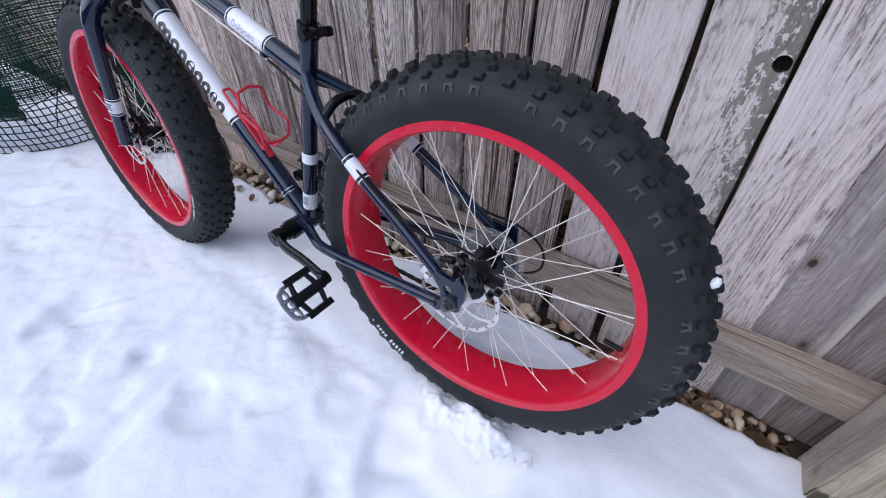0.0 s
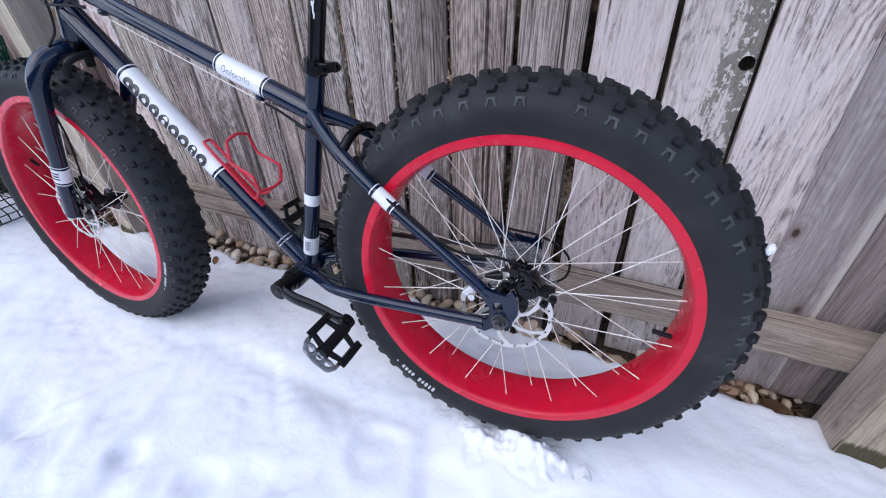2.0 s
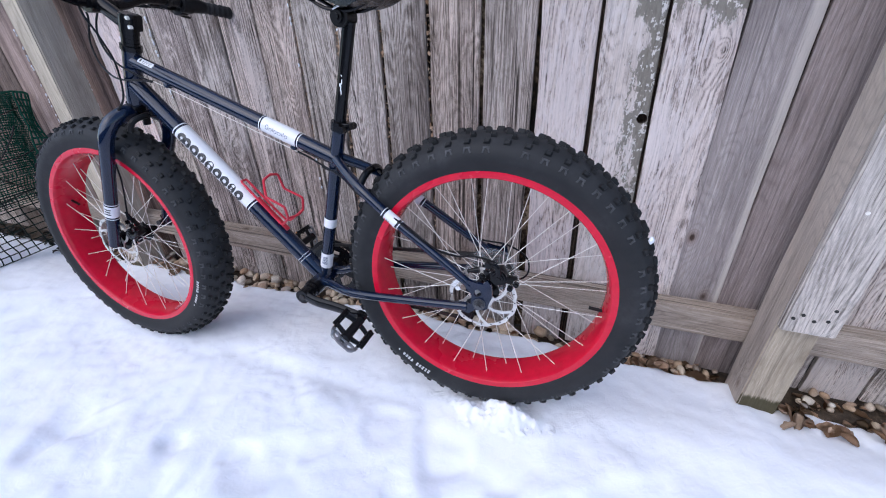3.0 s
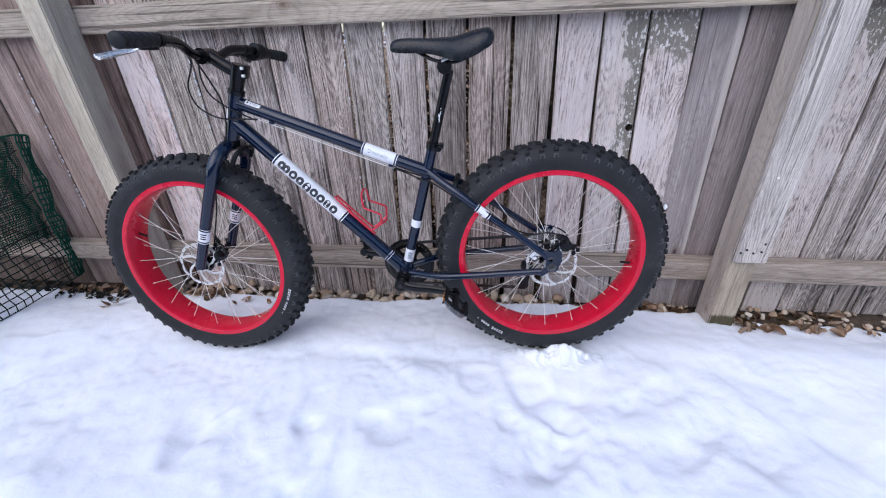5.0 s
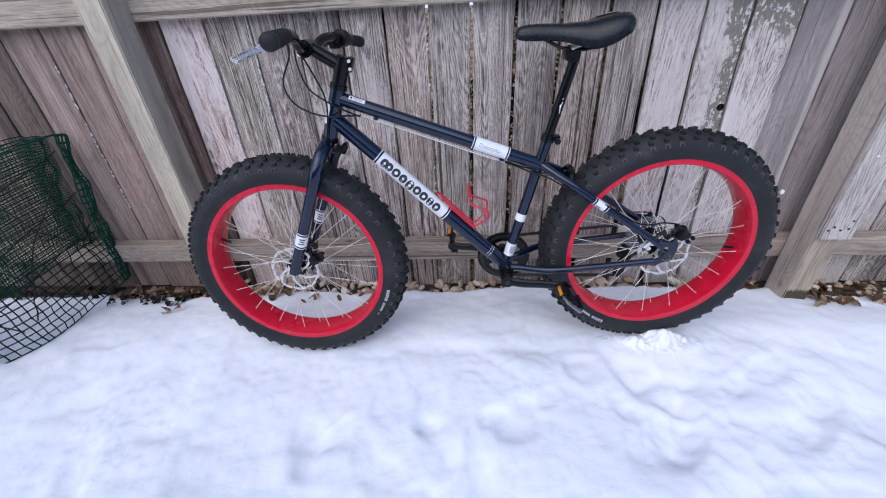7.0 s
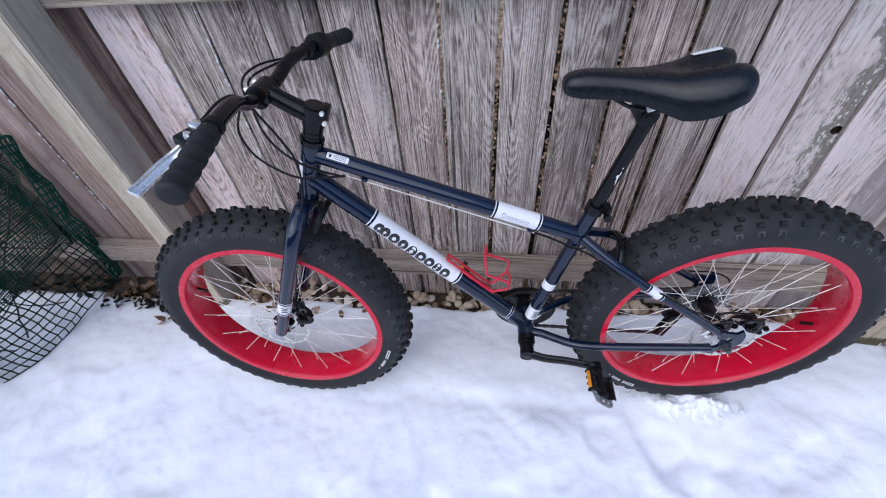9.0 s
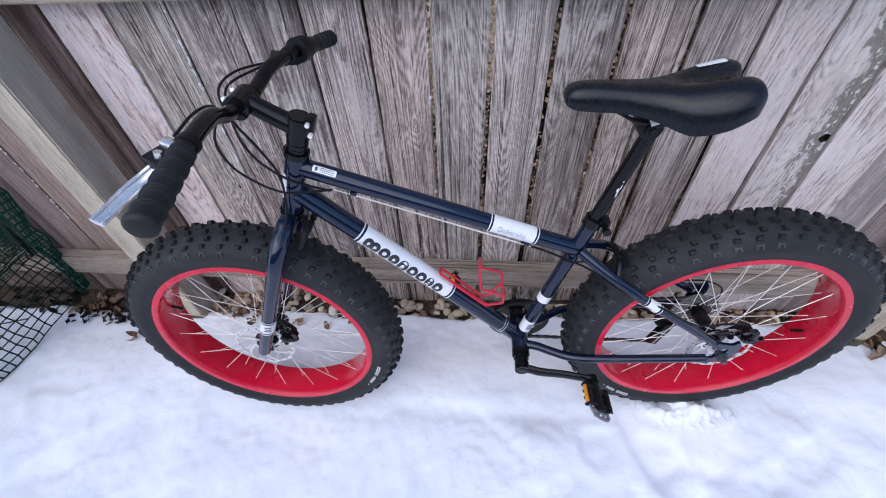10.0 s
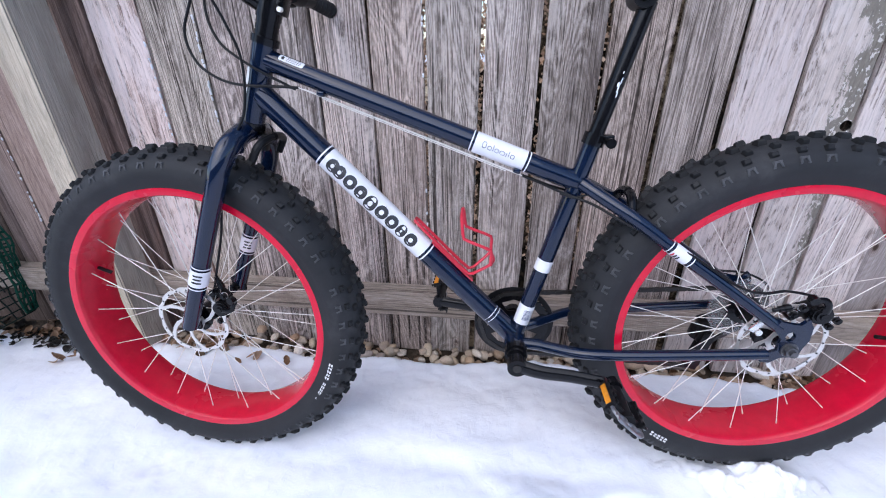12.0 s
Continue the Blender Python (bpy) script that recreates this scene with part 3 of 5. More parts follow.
# the gaps between the planks: x at 1.03 m and at 0.5 m of height
GAPS = [(-3.21, -3.21), (-3.06, -3.06), (-2.91, -2.91), (-2.75, -2.75), (-2.595, -2.60), (-2.44, -2.44), (-2.285, -2.29), (-2.12, -2.125), (-1.965, -1.975),
        (-1.82, -1.825), (-1.669, -1.673), (-1.508, -1.511), (-1.348, -1.351), (-1.189, -1.190), (-1.031, -1.032), (-0.881, -0.879), (-0.732, -0.735), (-0.583, -0.594),
        (-0.437, -0.436), (-0.287, -0.290), (-0.131, -0.136), (0.018, 0.024), (0.163, 0.176), (0.307, 0.328), (0.462, 0.477), (0.605, 0.608),
        (0.752, 0.756), (0.90, 0.905), (1.045, 1.05), (1.19, 1.195), (1.335, 1.34), (1.48, 1.49), (1.63, 1.64), (1.78, 1.79), (1.93, 1.94)]
TOP = 1.78
FOOT = -0.125


TIGHT = (7, 8, 11, 12, 17, 18)
# how grey, brown or bleached each board has become
KINDS = {2: WOOD_BROWN, 3: WOOD_BROWN, 4: WOOD_BROWN, 5: WOOD_BROWN, 6: WOOD_BROWN, 7: WOOD_BROWN, 8: WOOD_BROWN, 9: WOOD_BROWN, 10: WOOD_PINK, 18: WOOD, 19: WOOD_STREAK, 20: WOOD_STREAK, 21: WOOD_PALE, 22: WOOD_LICHEN, 23: WOOD_MOSSY, 24: WOOD_EDGE, 25: WOOD_GREY, 27: WOOD_MOSSY}
TONES = {2: (0.6, 0.6, 0.6), 3: (0.62, 0.6, 0.6), 4: (0.66, 0.63, 0.62), 5: (0.55, 0.52, 0.51), 6: (1.02, 0.96, 0.97), 7: (0.92, 0.86, 0.86), 8: (0.88, 0.82, 0.81), 9: (0.86, 0.75, 0.73), 10: (1.25, 1.18, 1.2), 11: (1.0, 1.0, 0.97), 12: (1.06, 1.03, 1.05),
         13: (1.0, 1.0, 1.02), 14: (1.1, 1.06, 1.06), 15: (1.08, 1.02, 1.0), 16: (0.88, 0.88, 0.88), 17: (1.1, 1.1, 1.12), 18: (0.82, 0.81, 0.81), 19: (1.2, 1.16, 1.13), 20: (1.08, 1.1, 1.11), 21: (1.0, 0.97, 0.99),
         22: (1.0, 0.99, 1.0), 23: (1.06, 1.04, 1.06), 24: (0.92, 0.92, 0.93), 25: (0.88, 0.85, 0.86), 26: (1.0, 1.0, 1.0), 27: (0.95, 0.92, 0.9)}


def plank(i, a, b):
    """One board between two gaps, with wavy edges, a rounded arris and, on one of them, a knot hole."""
    rng = random.Random(100 + i)
    gap = rng.choice((0.010, 0.011, 0.013)) if 15 <= i <= 20 else 0.005 if i in TIGHT else 0.007 if 20 < i < 23 else 0.009 if i >= 23 else rng.choice((0.006, 0.008, 0.009))
    lean = ((a[1] - a[0]) + (b[1] - b[0])) / 2 / -0.53
    cx = (a[0] + b[0]) / 2
    wide = (b[0] - a[0]) / 2 - gap / 2
    thick = 0.018
    z0, z1 = FOOT + rng.uniform(-0.006, 0.006), TOP + rng.uniform(-0.008, 0.008)
    rows = 36
    bm = bmesh.new()
    prof = []
    cup = rng.uniform(-0.0015, 0.0025)
    for s in (-1, -0.94, -0.5, 0, 0.5, 0.94, 1):
        prof.append((s, (0.003 if abs(s) == 1 else 0.0) + cup * s * s))
    rings = []
    for r in range(rows + 1):
        z = z0 + (z1 - z0) * r / rows
        sh = lean * (z - 1.03)
        ring = []
        for s, d in prof:
            ex = wide + (0.0026 * noise.noise((i * 3.7 + s, z * 5.0, 0.0)) + 0.0022 * noise.noise((i * 1.7 - s, z * 18.0, 4.0)) if abs(s) > 0.9 else 0)
            ring.append(bm.verts.new((s * ex + sh, d + 0.0015 * noise.noise((i * 2.2, z * 2.0, s * 2)), z)))
        ring.append(bm.verts.new((wide + sh, thick, z)))
        ring.append(bm.verts.new((-wide + sh, thick, z)))
        rings.append(ring)
    n = len(rings[0])
    hole = abs(cx - 0.24) < 0.05
    for p, q in zip(rings, rings[1:]):
        for k in range(n):
            bm.faces.new((p[k], p[(k + 1) % n], q[(k + 1) % n], q[k]))
    bm.faces.new(rings[0][::-1])
    bm.faces.new(rings[-1])
    if hole:
        cut_hole(bm, 0.301 - cx, 0.668, 0.0125)
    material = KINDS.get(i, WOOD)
    ob = part("plank", bm, material, fence, at=pose(cx, rng.uniform(-0.0025, 0.0025), 0))
    ob.color = (*TONES.get(i, (1, 1, 1)), 1)
    # the shade inside the hole is painted on its wall faces
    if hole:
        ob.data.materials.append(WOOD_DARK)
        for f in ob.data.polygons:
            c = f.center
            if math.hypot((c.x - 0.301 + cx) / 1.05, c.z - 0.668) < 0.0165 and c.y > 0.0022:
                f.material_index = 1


def cut_hole(bm, hx, hz, r):
    """A ragged knot hole bored into the front of a board."""
    front = [f for f in bm.faces if all(abs(v.co.y) < 0.006 for v in f.verts) and abs(f.calc_center_median().z - hz) < 0.06 and abs(f.calc_center_median().x - hx) < 0.055]
    bmesh.ops.subdivide_edges(bm, edges=list({e for f in front for e in f.edges}), cuts=7, use_grid_fill=True)
    doomed = []
    for f in bm.faces:
        c = f.calc_center_median()
        if abs(c.y) < 0.008 and math.hypot((c.x - hx) / 1.05, c.z - hz) < r:
            doomed.append(f)
    rim = {e for f in doomed for e in f.edges if sum(g in doomed for g in e.link_faces) == 1}
    bmesh.ops.delete(bm, geom=doomed, context="FACES")
    for v in {v for e in rim if e.is_valid for v in e.verts}:
        d = Vector(((v.co.x - hx) / 1.05, v.co.z - hz))
        d = d.normalized() * r * (1 + 0.12 * noise.noise((v.co.x * 90, v.co.z * 90, 0)))
        v.co.x, v.co.z = hx + d.x * 1.05, hz + d.y
    ext = bmesh.ops.extrude_edge_only(bm, edges=[e for e in rim if e.is_valid])["geom"]
    vs = [v for v in ext if isinstance(v, bmesh.types.BMVert)]
    for v in vs:
        v.co.y += 0.0175
    back = [f for f in bm.faces if all(v.co.y > 0.0165 for v in f.verts) and abs(f.calc_center_median().z - hz) < 0.06]
    bmesh.ops.delete(bm, geom=back, context="FACES_ONLY")


def timber(name, centre, size, material, label="", tilt=0.0, wave=0.0015):
    """A sawn length with worn edges: the longest side carries a few bends."""
    bm = bmesh.new()
    block(bm, (0, 0, 0), size)
    axis = max(range(3), key=lambda k: size[k])
    long = [e for e in bm.edges if abs((e.verts[0].co - e.verts[1].co)[axis]) > size[axis] * 0.9]
    bmesh.ops.subdivide_edges(bm, edges=long, cuts=40)
    bmesh.ops.bevel(bm, geom=[e for e in bm.edges if len(e.link_faces) == 2 and e.calc_face_angle(0) > 1.2], offset=0.004, segments=2, affect="EDGES")
    for v in bm.verts:
        for k in range(3):
            if k != axis:
                v.co[k] += wave * noise.noise((v.co[axis] * 4 + size[0] * 9, k * 5.0 + v.co[(axis + 1) % 3] * 12, size[2] * 3)) + 0.4 * wave * noise.noise((v.co[axis] * 25, k * 3.0 + v.co.y * 30, 1))
    return part(name, bm, material, fence, label, at=Matrix.Translation(centre) @ pose(0, 0, 0, 0, tilt, 0))


for i in range(len(GAPS) - 1):
    plank(i, GAPS[i], GAPS[i + 1])

# the fence runs on past both ends of the yard's corner
for i in range(9):
    plank(60 + i, (-3.21 - 0.155 * (i + 1),) * 2, (-3.21 - 0.155 * i,) * 2)
    plank(80 + i, (1.93 + 0.15 * i, 1.94 + 0.15 * i), (1.93 + 0.15 * (i + 1), 1.94 + 0.15 * (i + 1)))

# far-side strips, unseen, added to darken gaps; daylight shows above the few short ones
OPEN_ABOVE = {16: 0.72, 17: 0.80}
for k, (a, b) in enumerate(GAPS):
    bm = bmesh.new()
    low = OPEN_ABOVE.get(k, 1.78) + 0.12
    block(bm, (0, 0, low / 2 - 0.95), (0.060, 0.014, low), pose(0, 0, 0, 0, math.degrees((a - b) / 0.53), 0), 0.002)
    part("batten", bm, DEBRIS if 14 <= k <= 21 else WOOD_DARK, fence, "dark strip added behind the planks to darken the gaps", at=pose((a + b) / 2 - (a - b) / 2, 0.034, 0.83))

# strip added behind the knot hole, its dark colour standing for shade
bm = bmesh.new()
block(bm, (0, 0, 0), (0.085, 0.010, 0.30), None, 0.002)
part("batten", bm, WOOD_DARK, fence, "dark strip added behind the knot hole to darken it", at=pose(0.279, 0.030, 0.668))

RY = -0.0275
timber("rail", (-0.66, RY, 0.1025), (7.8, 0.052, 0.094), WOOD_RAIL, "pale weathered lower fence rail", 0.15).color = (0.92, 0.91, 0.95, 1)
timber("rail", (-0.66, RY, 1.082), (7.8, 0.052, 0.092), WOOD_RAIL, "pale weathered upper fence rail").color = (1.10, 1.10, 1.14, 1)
post_west = timber("post", (-1.750, -0.111, 0.80), (0.090, 0.112, 2.0), WOOD_POST, "square treated post, pale in front, darker grey at one side")
post_east = timber("post", (0.742, -0.111, 0.80), (0.094, 0.112, 2.0), WOOD_POST, "square treated post with a smoother grey side")
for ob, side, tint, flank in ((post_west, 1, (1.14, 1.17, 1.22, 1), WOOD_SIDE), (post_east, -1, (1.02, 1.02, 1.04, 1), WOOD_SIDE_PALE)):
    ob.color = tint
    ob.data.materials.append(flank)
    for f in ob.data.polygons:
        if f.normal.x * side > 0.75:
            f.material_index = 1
for x in (-4.24, 3.18):
    timber("post", (x, -0.111, 0.80), (0.092, 0.112, 2.0), WOOD_POST, "square treated wooden fence post")
timber("trim_board", (0.748, -0.180, 1.0), (0.112, 0.024, 1.56), WOOD_TRIM, "light grey board nailed on the post")

screws = [(0.735, 0.544), (0.706, 0.262), (0.722, 0.275), (0.747, 0.262), (0.772, 0.268), (0.776, 0.30)]
for sx, sz in screws:
    bm = bmesh.new()
    disc(bm, (0, 0, 0), (0, 1, 0), 0.0042, 0.003, 12)
    disc(bm, (0, -0.0016, 0), (0, 1, 0), 0.0018, 0.0012, 6)
    part("screw", bm, STEEL if sz > 0.5 else DARKSTEEL, fence, at=pose(sx, -0.1925, sz))


# ---- pebbles along the fence ----
def stone(rng):
    bm = bmesh.new()
    bmesh.ops.create_icosphere(bm, subdivisions=2, radius=1.0)
    s = (rng.uniform(0.8, 1.3), rng.uniform(0.65, 0.95), rng.uniform(0.5, 0.75))
    k = rng.uniform(0, 50)
    for v in bm.verts:
        q = v.co.normalized()
        g = 1 + 0.30 * noise.noise(q * 1.2 + Vector((k, 0, 0))) + 0.09 * noise.noise(q * 2.7 + Vector((0, k, 0)))
        v.co = Vector((q.x * s[0], q.y * s[1], q.z * s[2])) * g
    return bm


rng = random.Random(7)
border = tagged(empty("pebble_border", pose(-0.5, 0.33, SOIL_Z)), "row of tan and grey river pebbles along the fence", "pebbles")
shapes = []
for i in range(14):
    o = part("pebble", stone(rng), PEBBLE, border, sharp=42)
    shapes.append(o)
spots = []
for i in range(900):
    x = rng.uniform(-1.72, 1.55)
    if 0.66 < x < 0.83 and rng.random() < 0.8:
        continue
    if x > 0.83 and rng.random() < 0.5:
        continue
    y = rng.uniform(0.265, 0.378)
    r = rng.uniform(0.010, 0.023) * (0.75 if x > 0.36 else 1.25 if x > 0.02 else 1.1)
    layer = 0
    for px, py, pr, pl in spots:
        d = math.hypot(px - x, py - y)
        if d < (pr + r) * 0.62:
            layer = max(layer, pl + 1)
    if layer > 2:
        continue
    spots.append((x, y, r, layer))
    if len(spots) > 286:
        break
for i, (x, y, r, layer) in enumerate(spots):
    z = 0.022 + r * 0.35 + layer * 0.013 - 0.008 * smooth(0.36, 0.27, y)
    m = pose(x + 0.5, y - 0.33, z, rng.uniform(-25, 25), rng.uniform(-25, 25), rng.uniform(0, 360)) @ Matrix.Scale(r, 4)
    if i < len(shapes):
        shapes[i].matrix_basis = m
    else:
        again(shapes[i % len(shapes)], "pebble", border, m)


# ---- dry leaves ----
def leaf(rng):
    bm = bmesh.new()
    n = 7
    rows = []
    curl, bend = rng.uniform(0.2, 0.9), rng.uniform(-0.6, 0.8)
    for i in range(n):
        t = i / (n - 1)
        w = (math.sin(math.pi * (0.06 + 0.9 * t)) ** 0.8) * rng.uniform(0.26, 0.36)
        row = []
        for s in (-1, -0.5, 0, 0.5, 1):
            row.append(bm.verts.new((t - 0.5, s * w, curl * s * s * w + bend * (t - 0.5) ** 2 + rng.uniform(-0.02, 0.02))))
        rows.append(row)
    for a, b in zip(rows, rows[1:]):
        for k in range(4):
            bm.faces.new((a[k], a[k + 1], b[k + 1], b[k]))
    bmesh.ops.solidify(bm, geom=bm.faces[:], thickness=0.012)
    return bm


def litter(name, label, count, area, material, size, seed):
    rng = random.Random(seed)
    heap = tagged(empty(name, pose(area[0], area[2], SOIL_Z)), label, "leaves")
    kinds = []
    for i in range(count):
        x, y = rng.uniform(area[0], area[1]), rng.uniform(area[2], area[3])
        z = max(SOIL_Z, snow_height(x, y)) + rng.uniform(0.006, 0.022)
        m = pose(x - area[0], y - area[2], z - SOIL_Z, rng.uniform(-45, 45), rng.uniform(-40, 40), rng.uniform(0, 360)) @ Matrix.Scale(rng.uniform(*size), 4)
        if len(kinds) < 8:
            kinds.append(part("leaf", leaf(rng), material, heap, at=m, sharp=180))
        else:
            again(kinds[i % 8], "leaf", heap, m)


litter("leaf_litter", "brown curled dry leaves at the foot of the post", 84, (0.80, 1.30, 0.16, 0.375), LEAF, (0.022, 0.052), 3)
litter("leaf_litter", "brown dry leaves lying among the pebbles", 190, (-2.30, -1.42, 0.225, 0.375), LEAF, (0.02, 0.048), 4)
litter("leaf_litter", "few thin dry leaves along the fence foot", 60, (0.36, 0.70, 0.30, 0.38), LEAF, (0.03, 0.055), 5)
litter("wet_leaves", "black wet leaves on the snow beside the net", 120, (-2.28, -1.90, 0.17, 0.31), LEAF_DARK, (0.014, 0.038), 6)
litter("wet_leaves", "black wet leaves heaped behind the net", 150, (-3.5, -2.36, 0.22, 0.37), LEAF_DARK, (0.02, 0.045), 8)
litter("fallen_leaf", "single brown leaf lying on the snow", 3, (-2.02, -1.86, 0.10, 0.16), LEAF, (0.04, 0.055), 9)
litter("fallen_leaf", "brown leaves on the snow below the front wheel", 6, (-1.5, -0.95, 0.16, 0.25), LEAF, (0.025, 0.04), 10)

litter("leaf_litter", "small brown leaves between the pebbles", 46, (-1.05, 0.30, 0.285, 0.372), LEAF, (0.02, 0.042), 14)

# ---- garden net at the fence ----
net = tagged(empty("garden_net", pose(-2.28, 0.36, -0.03)), "dark green plastic garden net standing at the fence", "net")


def net_point(u, v, layer=0):
    """u runs out from the fence along the net, v up it."""
    foot = curve([(-2.285, 0.34, 0), (-2.283, 0.26, 0), (-2.285, 0.06, 0), (-2.30, -0.07, 0), (-2.36, -0.18, 0), (-2.48, -0.30, 0), (-2.70, -0.42, 0), (-3.0, -0.48, 0)], 6)
    f = u * (len(foot) - 1)
    i = min(int(f), len(foot) - 2)
    p = foot[i].lerp(foot[i + 1], f - i)
    z = -0.035 + v * (0.695 + 0.02 * math.sin(u * 9))
    bulge = 0.05 * math.sin(v * 3.1) * (0.4 + u)
    w = 0.018 * noise.noise((u * 7, v * 5, layer * 3.0)) + 0.009 * noise.noise((u * 19, v * 13, layer))
    return Vector((p.x + 0.055 * v - bulge * 0.6 - layer * 0.07 + w - net_pose.x, p.y + 0.02 * v + w * 0.6 - net_pose.y, z + w * 0.3 - net_pose.z))


net_pose = Vector((-2.28, 0.36, -0.03))


def strands(us, vs, thick, layer, skew=0.0, u_end=1.0):
    bm = bmesh.new()
    for u in us:
        sweep(bm, [net_point(min(u_end, max(0, u + skew * v)), v, layer) for v in vs], thick, 4, cap=False, up=(1, 0.1, 0.1))
    for v in vs:
        sweep(bm, [net_point(u, v, layer) for u in us], thick, 4, cap=False, up=(0.1, 0.1, 1))
    return bm


even = lambda n, a=0.0, b=1.0: [a + (b - a) * i / (n - 1) for i in range(n)]
part("mesh_panel", strands(even(32), even(10, 0.0, 0.40), 0.0028, 0, 0.09), NET, net, "black-green square plastic mesh", sharp=180)
part("folded_edge", strands(even(5, 0.0, 0.10), even(25, 0.02, 1.0), 0.0044, -0.25), NET_GREEN, net, "green doubled net edge", sharp=180)
part("back_layer", strands(even(100, 0.0, 0.95), even(50, 0.30, 1.0), 0.0017, 1), NET_GREEN, net, "fine green net layer", sharp=180)
part("back_layer", strands(even(64, 0.0, 0.98), even(34, 0.30, 1.0), 0.0019, 2), NET_GREEN, net, "fine green net layer", sharp=180)
for layer in (0.6, 1.5, 2.4):
    part("back_layer", strands(even(84, 0.50, 1.0), even(52, 0.20, 1.0), 0.0016, layer), NET_GREEN, net, "dense green net layer", sharp=180)
bm = bmesh.new()
sweep(bm, [net_point(u, 1.0, -0.1) for u in even(30)], 0.004, 6)
part("top_cord", bm, NET_GREEN, net, "green top cord")
for k, (u0, v0, u1, v1) in enumerate([(0.02, 0.92, 0.9, 0.60), (0.0, 0.66, 0.9, 0.34), (0.02, 0.44, 0.8, 0.16), (0.40, 0.98, 0.08, 0.14), (0.66, 0.98, 0.24, 0.10), (0.90, 0.98, 0.48, 0.1), (0.12, 0.80, 0.42, 0.12), (0.36, 0.86, 0.70, 0.1)]):
    bm = bmesh.new()
    sweep(bm, [net_point(u0 + (u1 - u0) * t, v0 + (v1 - v0) * t, 0.5) for t in even(14)], 0.0026, 6)
    part("wire", bm, WIRE, net)


# ---- plain unseen wall added behind the camera: closes the yard, darkens reflections ----
bm = bmesh.new()
for k in range(12):
    block(bm, (0, 0, 0.10 + 0.2 * k), (16.0, 0.10, 0.19), pose(0, 0, 0, -4, 0, 0))
block(bm, (0, -0.12, 1.2), (16.0, 0.12, 2.5))
tagged(part("wall_south", bm, plain("dull_unseen_siding", (0.14, 0.135, 0.13), 0.8, 0, 0, 0.2, 6), None, at=pose(-0.5, -5.6, SOIL_Z)), "dull grey unseen siding added to close the yard and darken reflections", "wall", kind="structure")


# ---- broken clump of snow pushed up by the rear wheel ----
def clump(name, x0, x1, y0, y1, cx, cy, ax, ay, rise, label):
    """A fine patch of crumbly snow that sinks into the ground sheet at its rim."""
    step = 0.0035
    xs = [x0 + step * i for i in range(int((x1 - x0) / step) + 1)]
    ys = [y0 + step * i for i in range(int((y1 - y0) / step) + 1)]
    verts = []
    for y in ys:
        for x in xs:
            q = math.hypot((x - cx) / ax, (y - cy) / ay) + 0.45 * noise.noise((x * 14, y * 14, 2.2))
            swell = 1 - smooth(0.25, 1.0, q)
            warp = 0.30 * noise.noise((x * 40, y * 40, 1.0))
            h = 0.0
            for scale, share in ((19.0, 0.72), (44.0, 0.22), (100.0, 0.06)):
                near, cells = noise.voronoi((x * scale + warp, y * scale - warp, scale))
                d, e, c = near[0], near[1], cells[0]
                tall = 0.5 + 0.5 * noise.cell((c.x * 7.3, c.y * 9.1, c.z))
                h += share * tall * (0.35 + 0.65 * smooth(0.0, 0.45, e - d))
            verts.append((x, y, snow_height(x, y) - 0.005 + swell * (0.006 + rise * h)))
    w = len(xs)
    faces = [(j * w + i, j * w + i + 1, (j + 1) * w + i + 1, (j + 1) * w + i) for j in range(len(ys) - 1) for i in range(w - 1)]
    data = bpy.data.meshes.new(name)
    data.from_pydata(verts, [], faces)
    data.materials.append(SNOW)
    data.shade_smooth()
    return tagged(new(name, data), label, "snow", kind="stuff")


clump("snow_clump", -0.24, 0.30, -0.25, 0.02, 0.030, -0.078, 0.23, 0.090, 0.026, "broken clump of snow against the rear tyre")


# ---- bits of dead leaf lodged in the open gaps ----
rng = random.Random(77)
for k, z0, z1, n in ((16, 0.20, 1.03, 210), (17, 0.20, 1.03, 230), (18, 0.25, 1.0, 90), (19, 0.25, 1.0, 60)):
    (a, b), bm = GAPS[k], bmesh.new()
    for i in range(n):
        z = rng.uniform(z0, z1)
        x = a + (b - a) * (1.03 - z) / 0.53 + rng.uniform(-0.005, 0.005)
        turn = pose(x, rng.uniform(0.007, 0.016), z, rng.uniform(-60, 60), rng.uniform(-60, 60), rng.uniform(0, 360))
        r = rng.uniform(0.002, 0.0052)
        block(bm, (0, 0, 0), (r * 2.2, r * 0.5, r * rng.uniform(1.0, 2.6)), turn)
    tagged(part("leaf_bits", bm, LEAF, None, at=pose(0, FENCE_Y, 0)), "tan bits of dead leaf lodged between the planks", "leaves", kind="stuff")

# ---- white flecks in the gaps of the fence ----
rng = random.Random(33)
for gx, lean, z0, z1, n in ((-2.123, 0.006, 0.30, 0.92, 34), (-1.8, 0.004, 0.26, 0.80, 24), (-1.513, 0.004, 0.56, 0.92, 20), (-1.352, 0.003, 0.56, 1.02, 26), (-0.737, 0.004, 0.35, 1.02, 7)):
    bm = bmesh.new()
    for i in range(n):
        z = rng.uniform(z0, z1)
        x = gx + lean * (z - 0.8) + rng.uniform(-0.0015, 0.0015)
        r = rng.uniform(0.0020, 0.0040)
        vs = bmesh.ops.create_icosphere(bm, subdivisions=1, radius=1.0)["verts"]
        for v in vs:
            v.co = Vector((x + v.co.x * r, v.co.y * r * 0.9, z + v.co.z * r * rng.uniform(1.2, 3.2)))
    tagged(part("snow_flecks", bm, SNOW, None, at=pose(0, FENCE_Y - 0.001, 0), sharp=180), "tiny white flecks between the planks", "snow", kind="stuff")


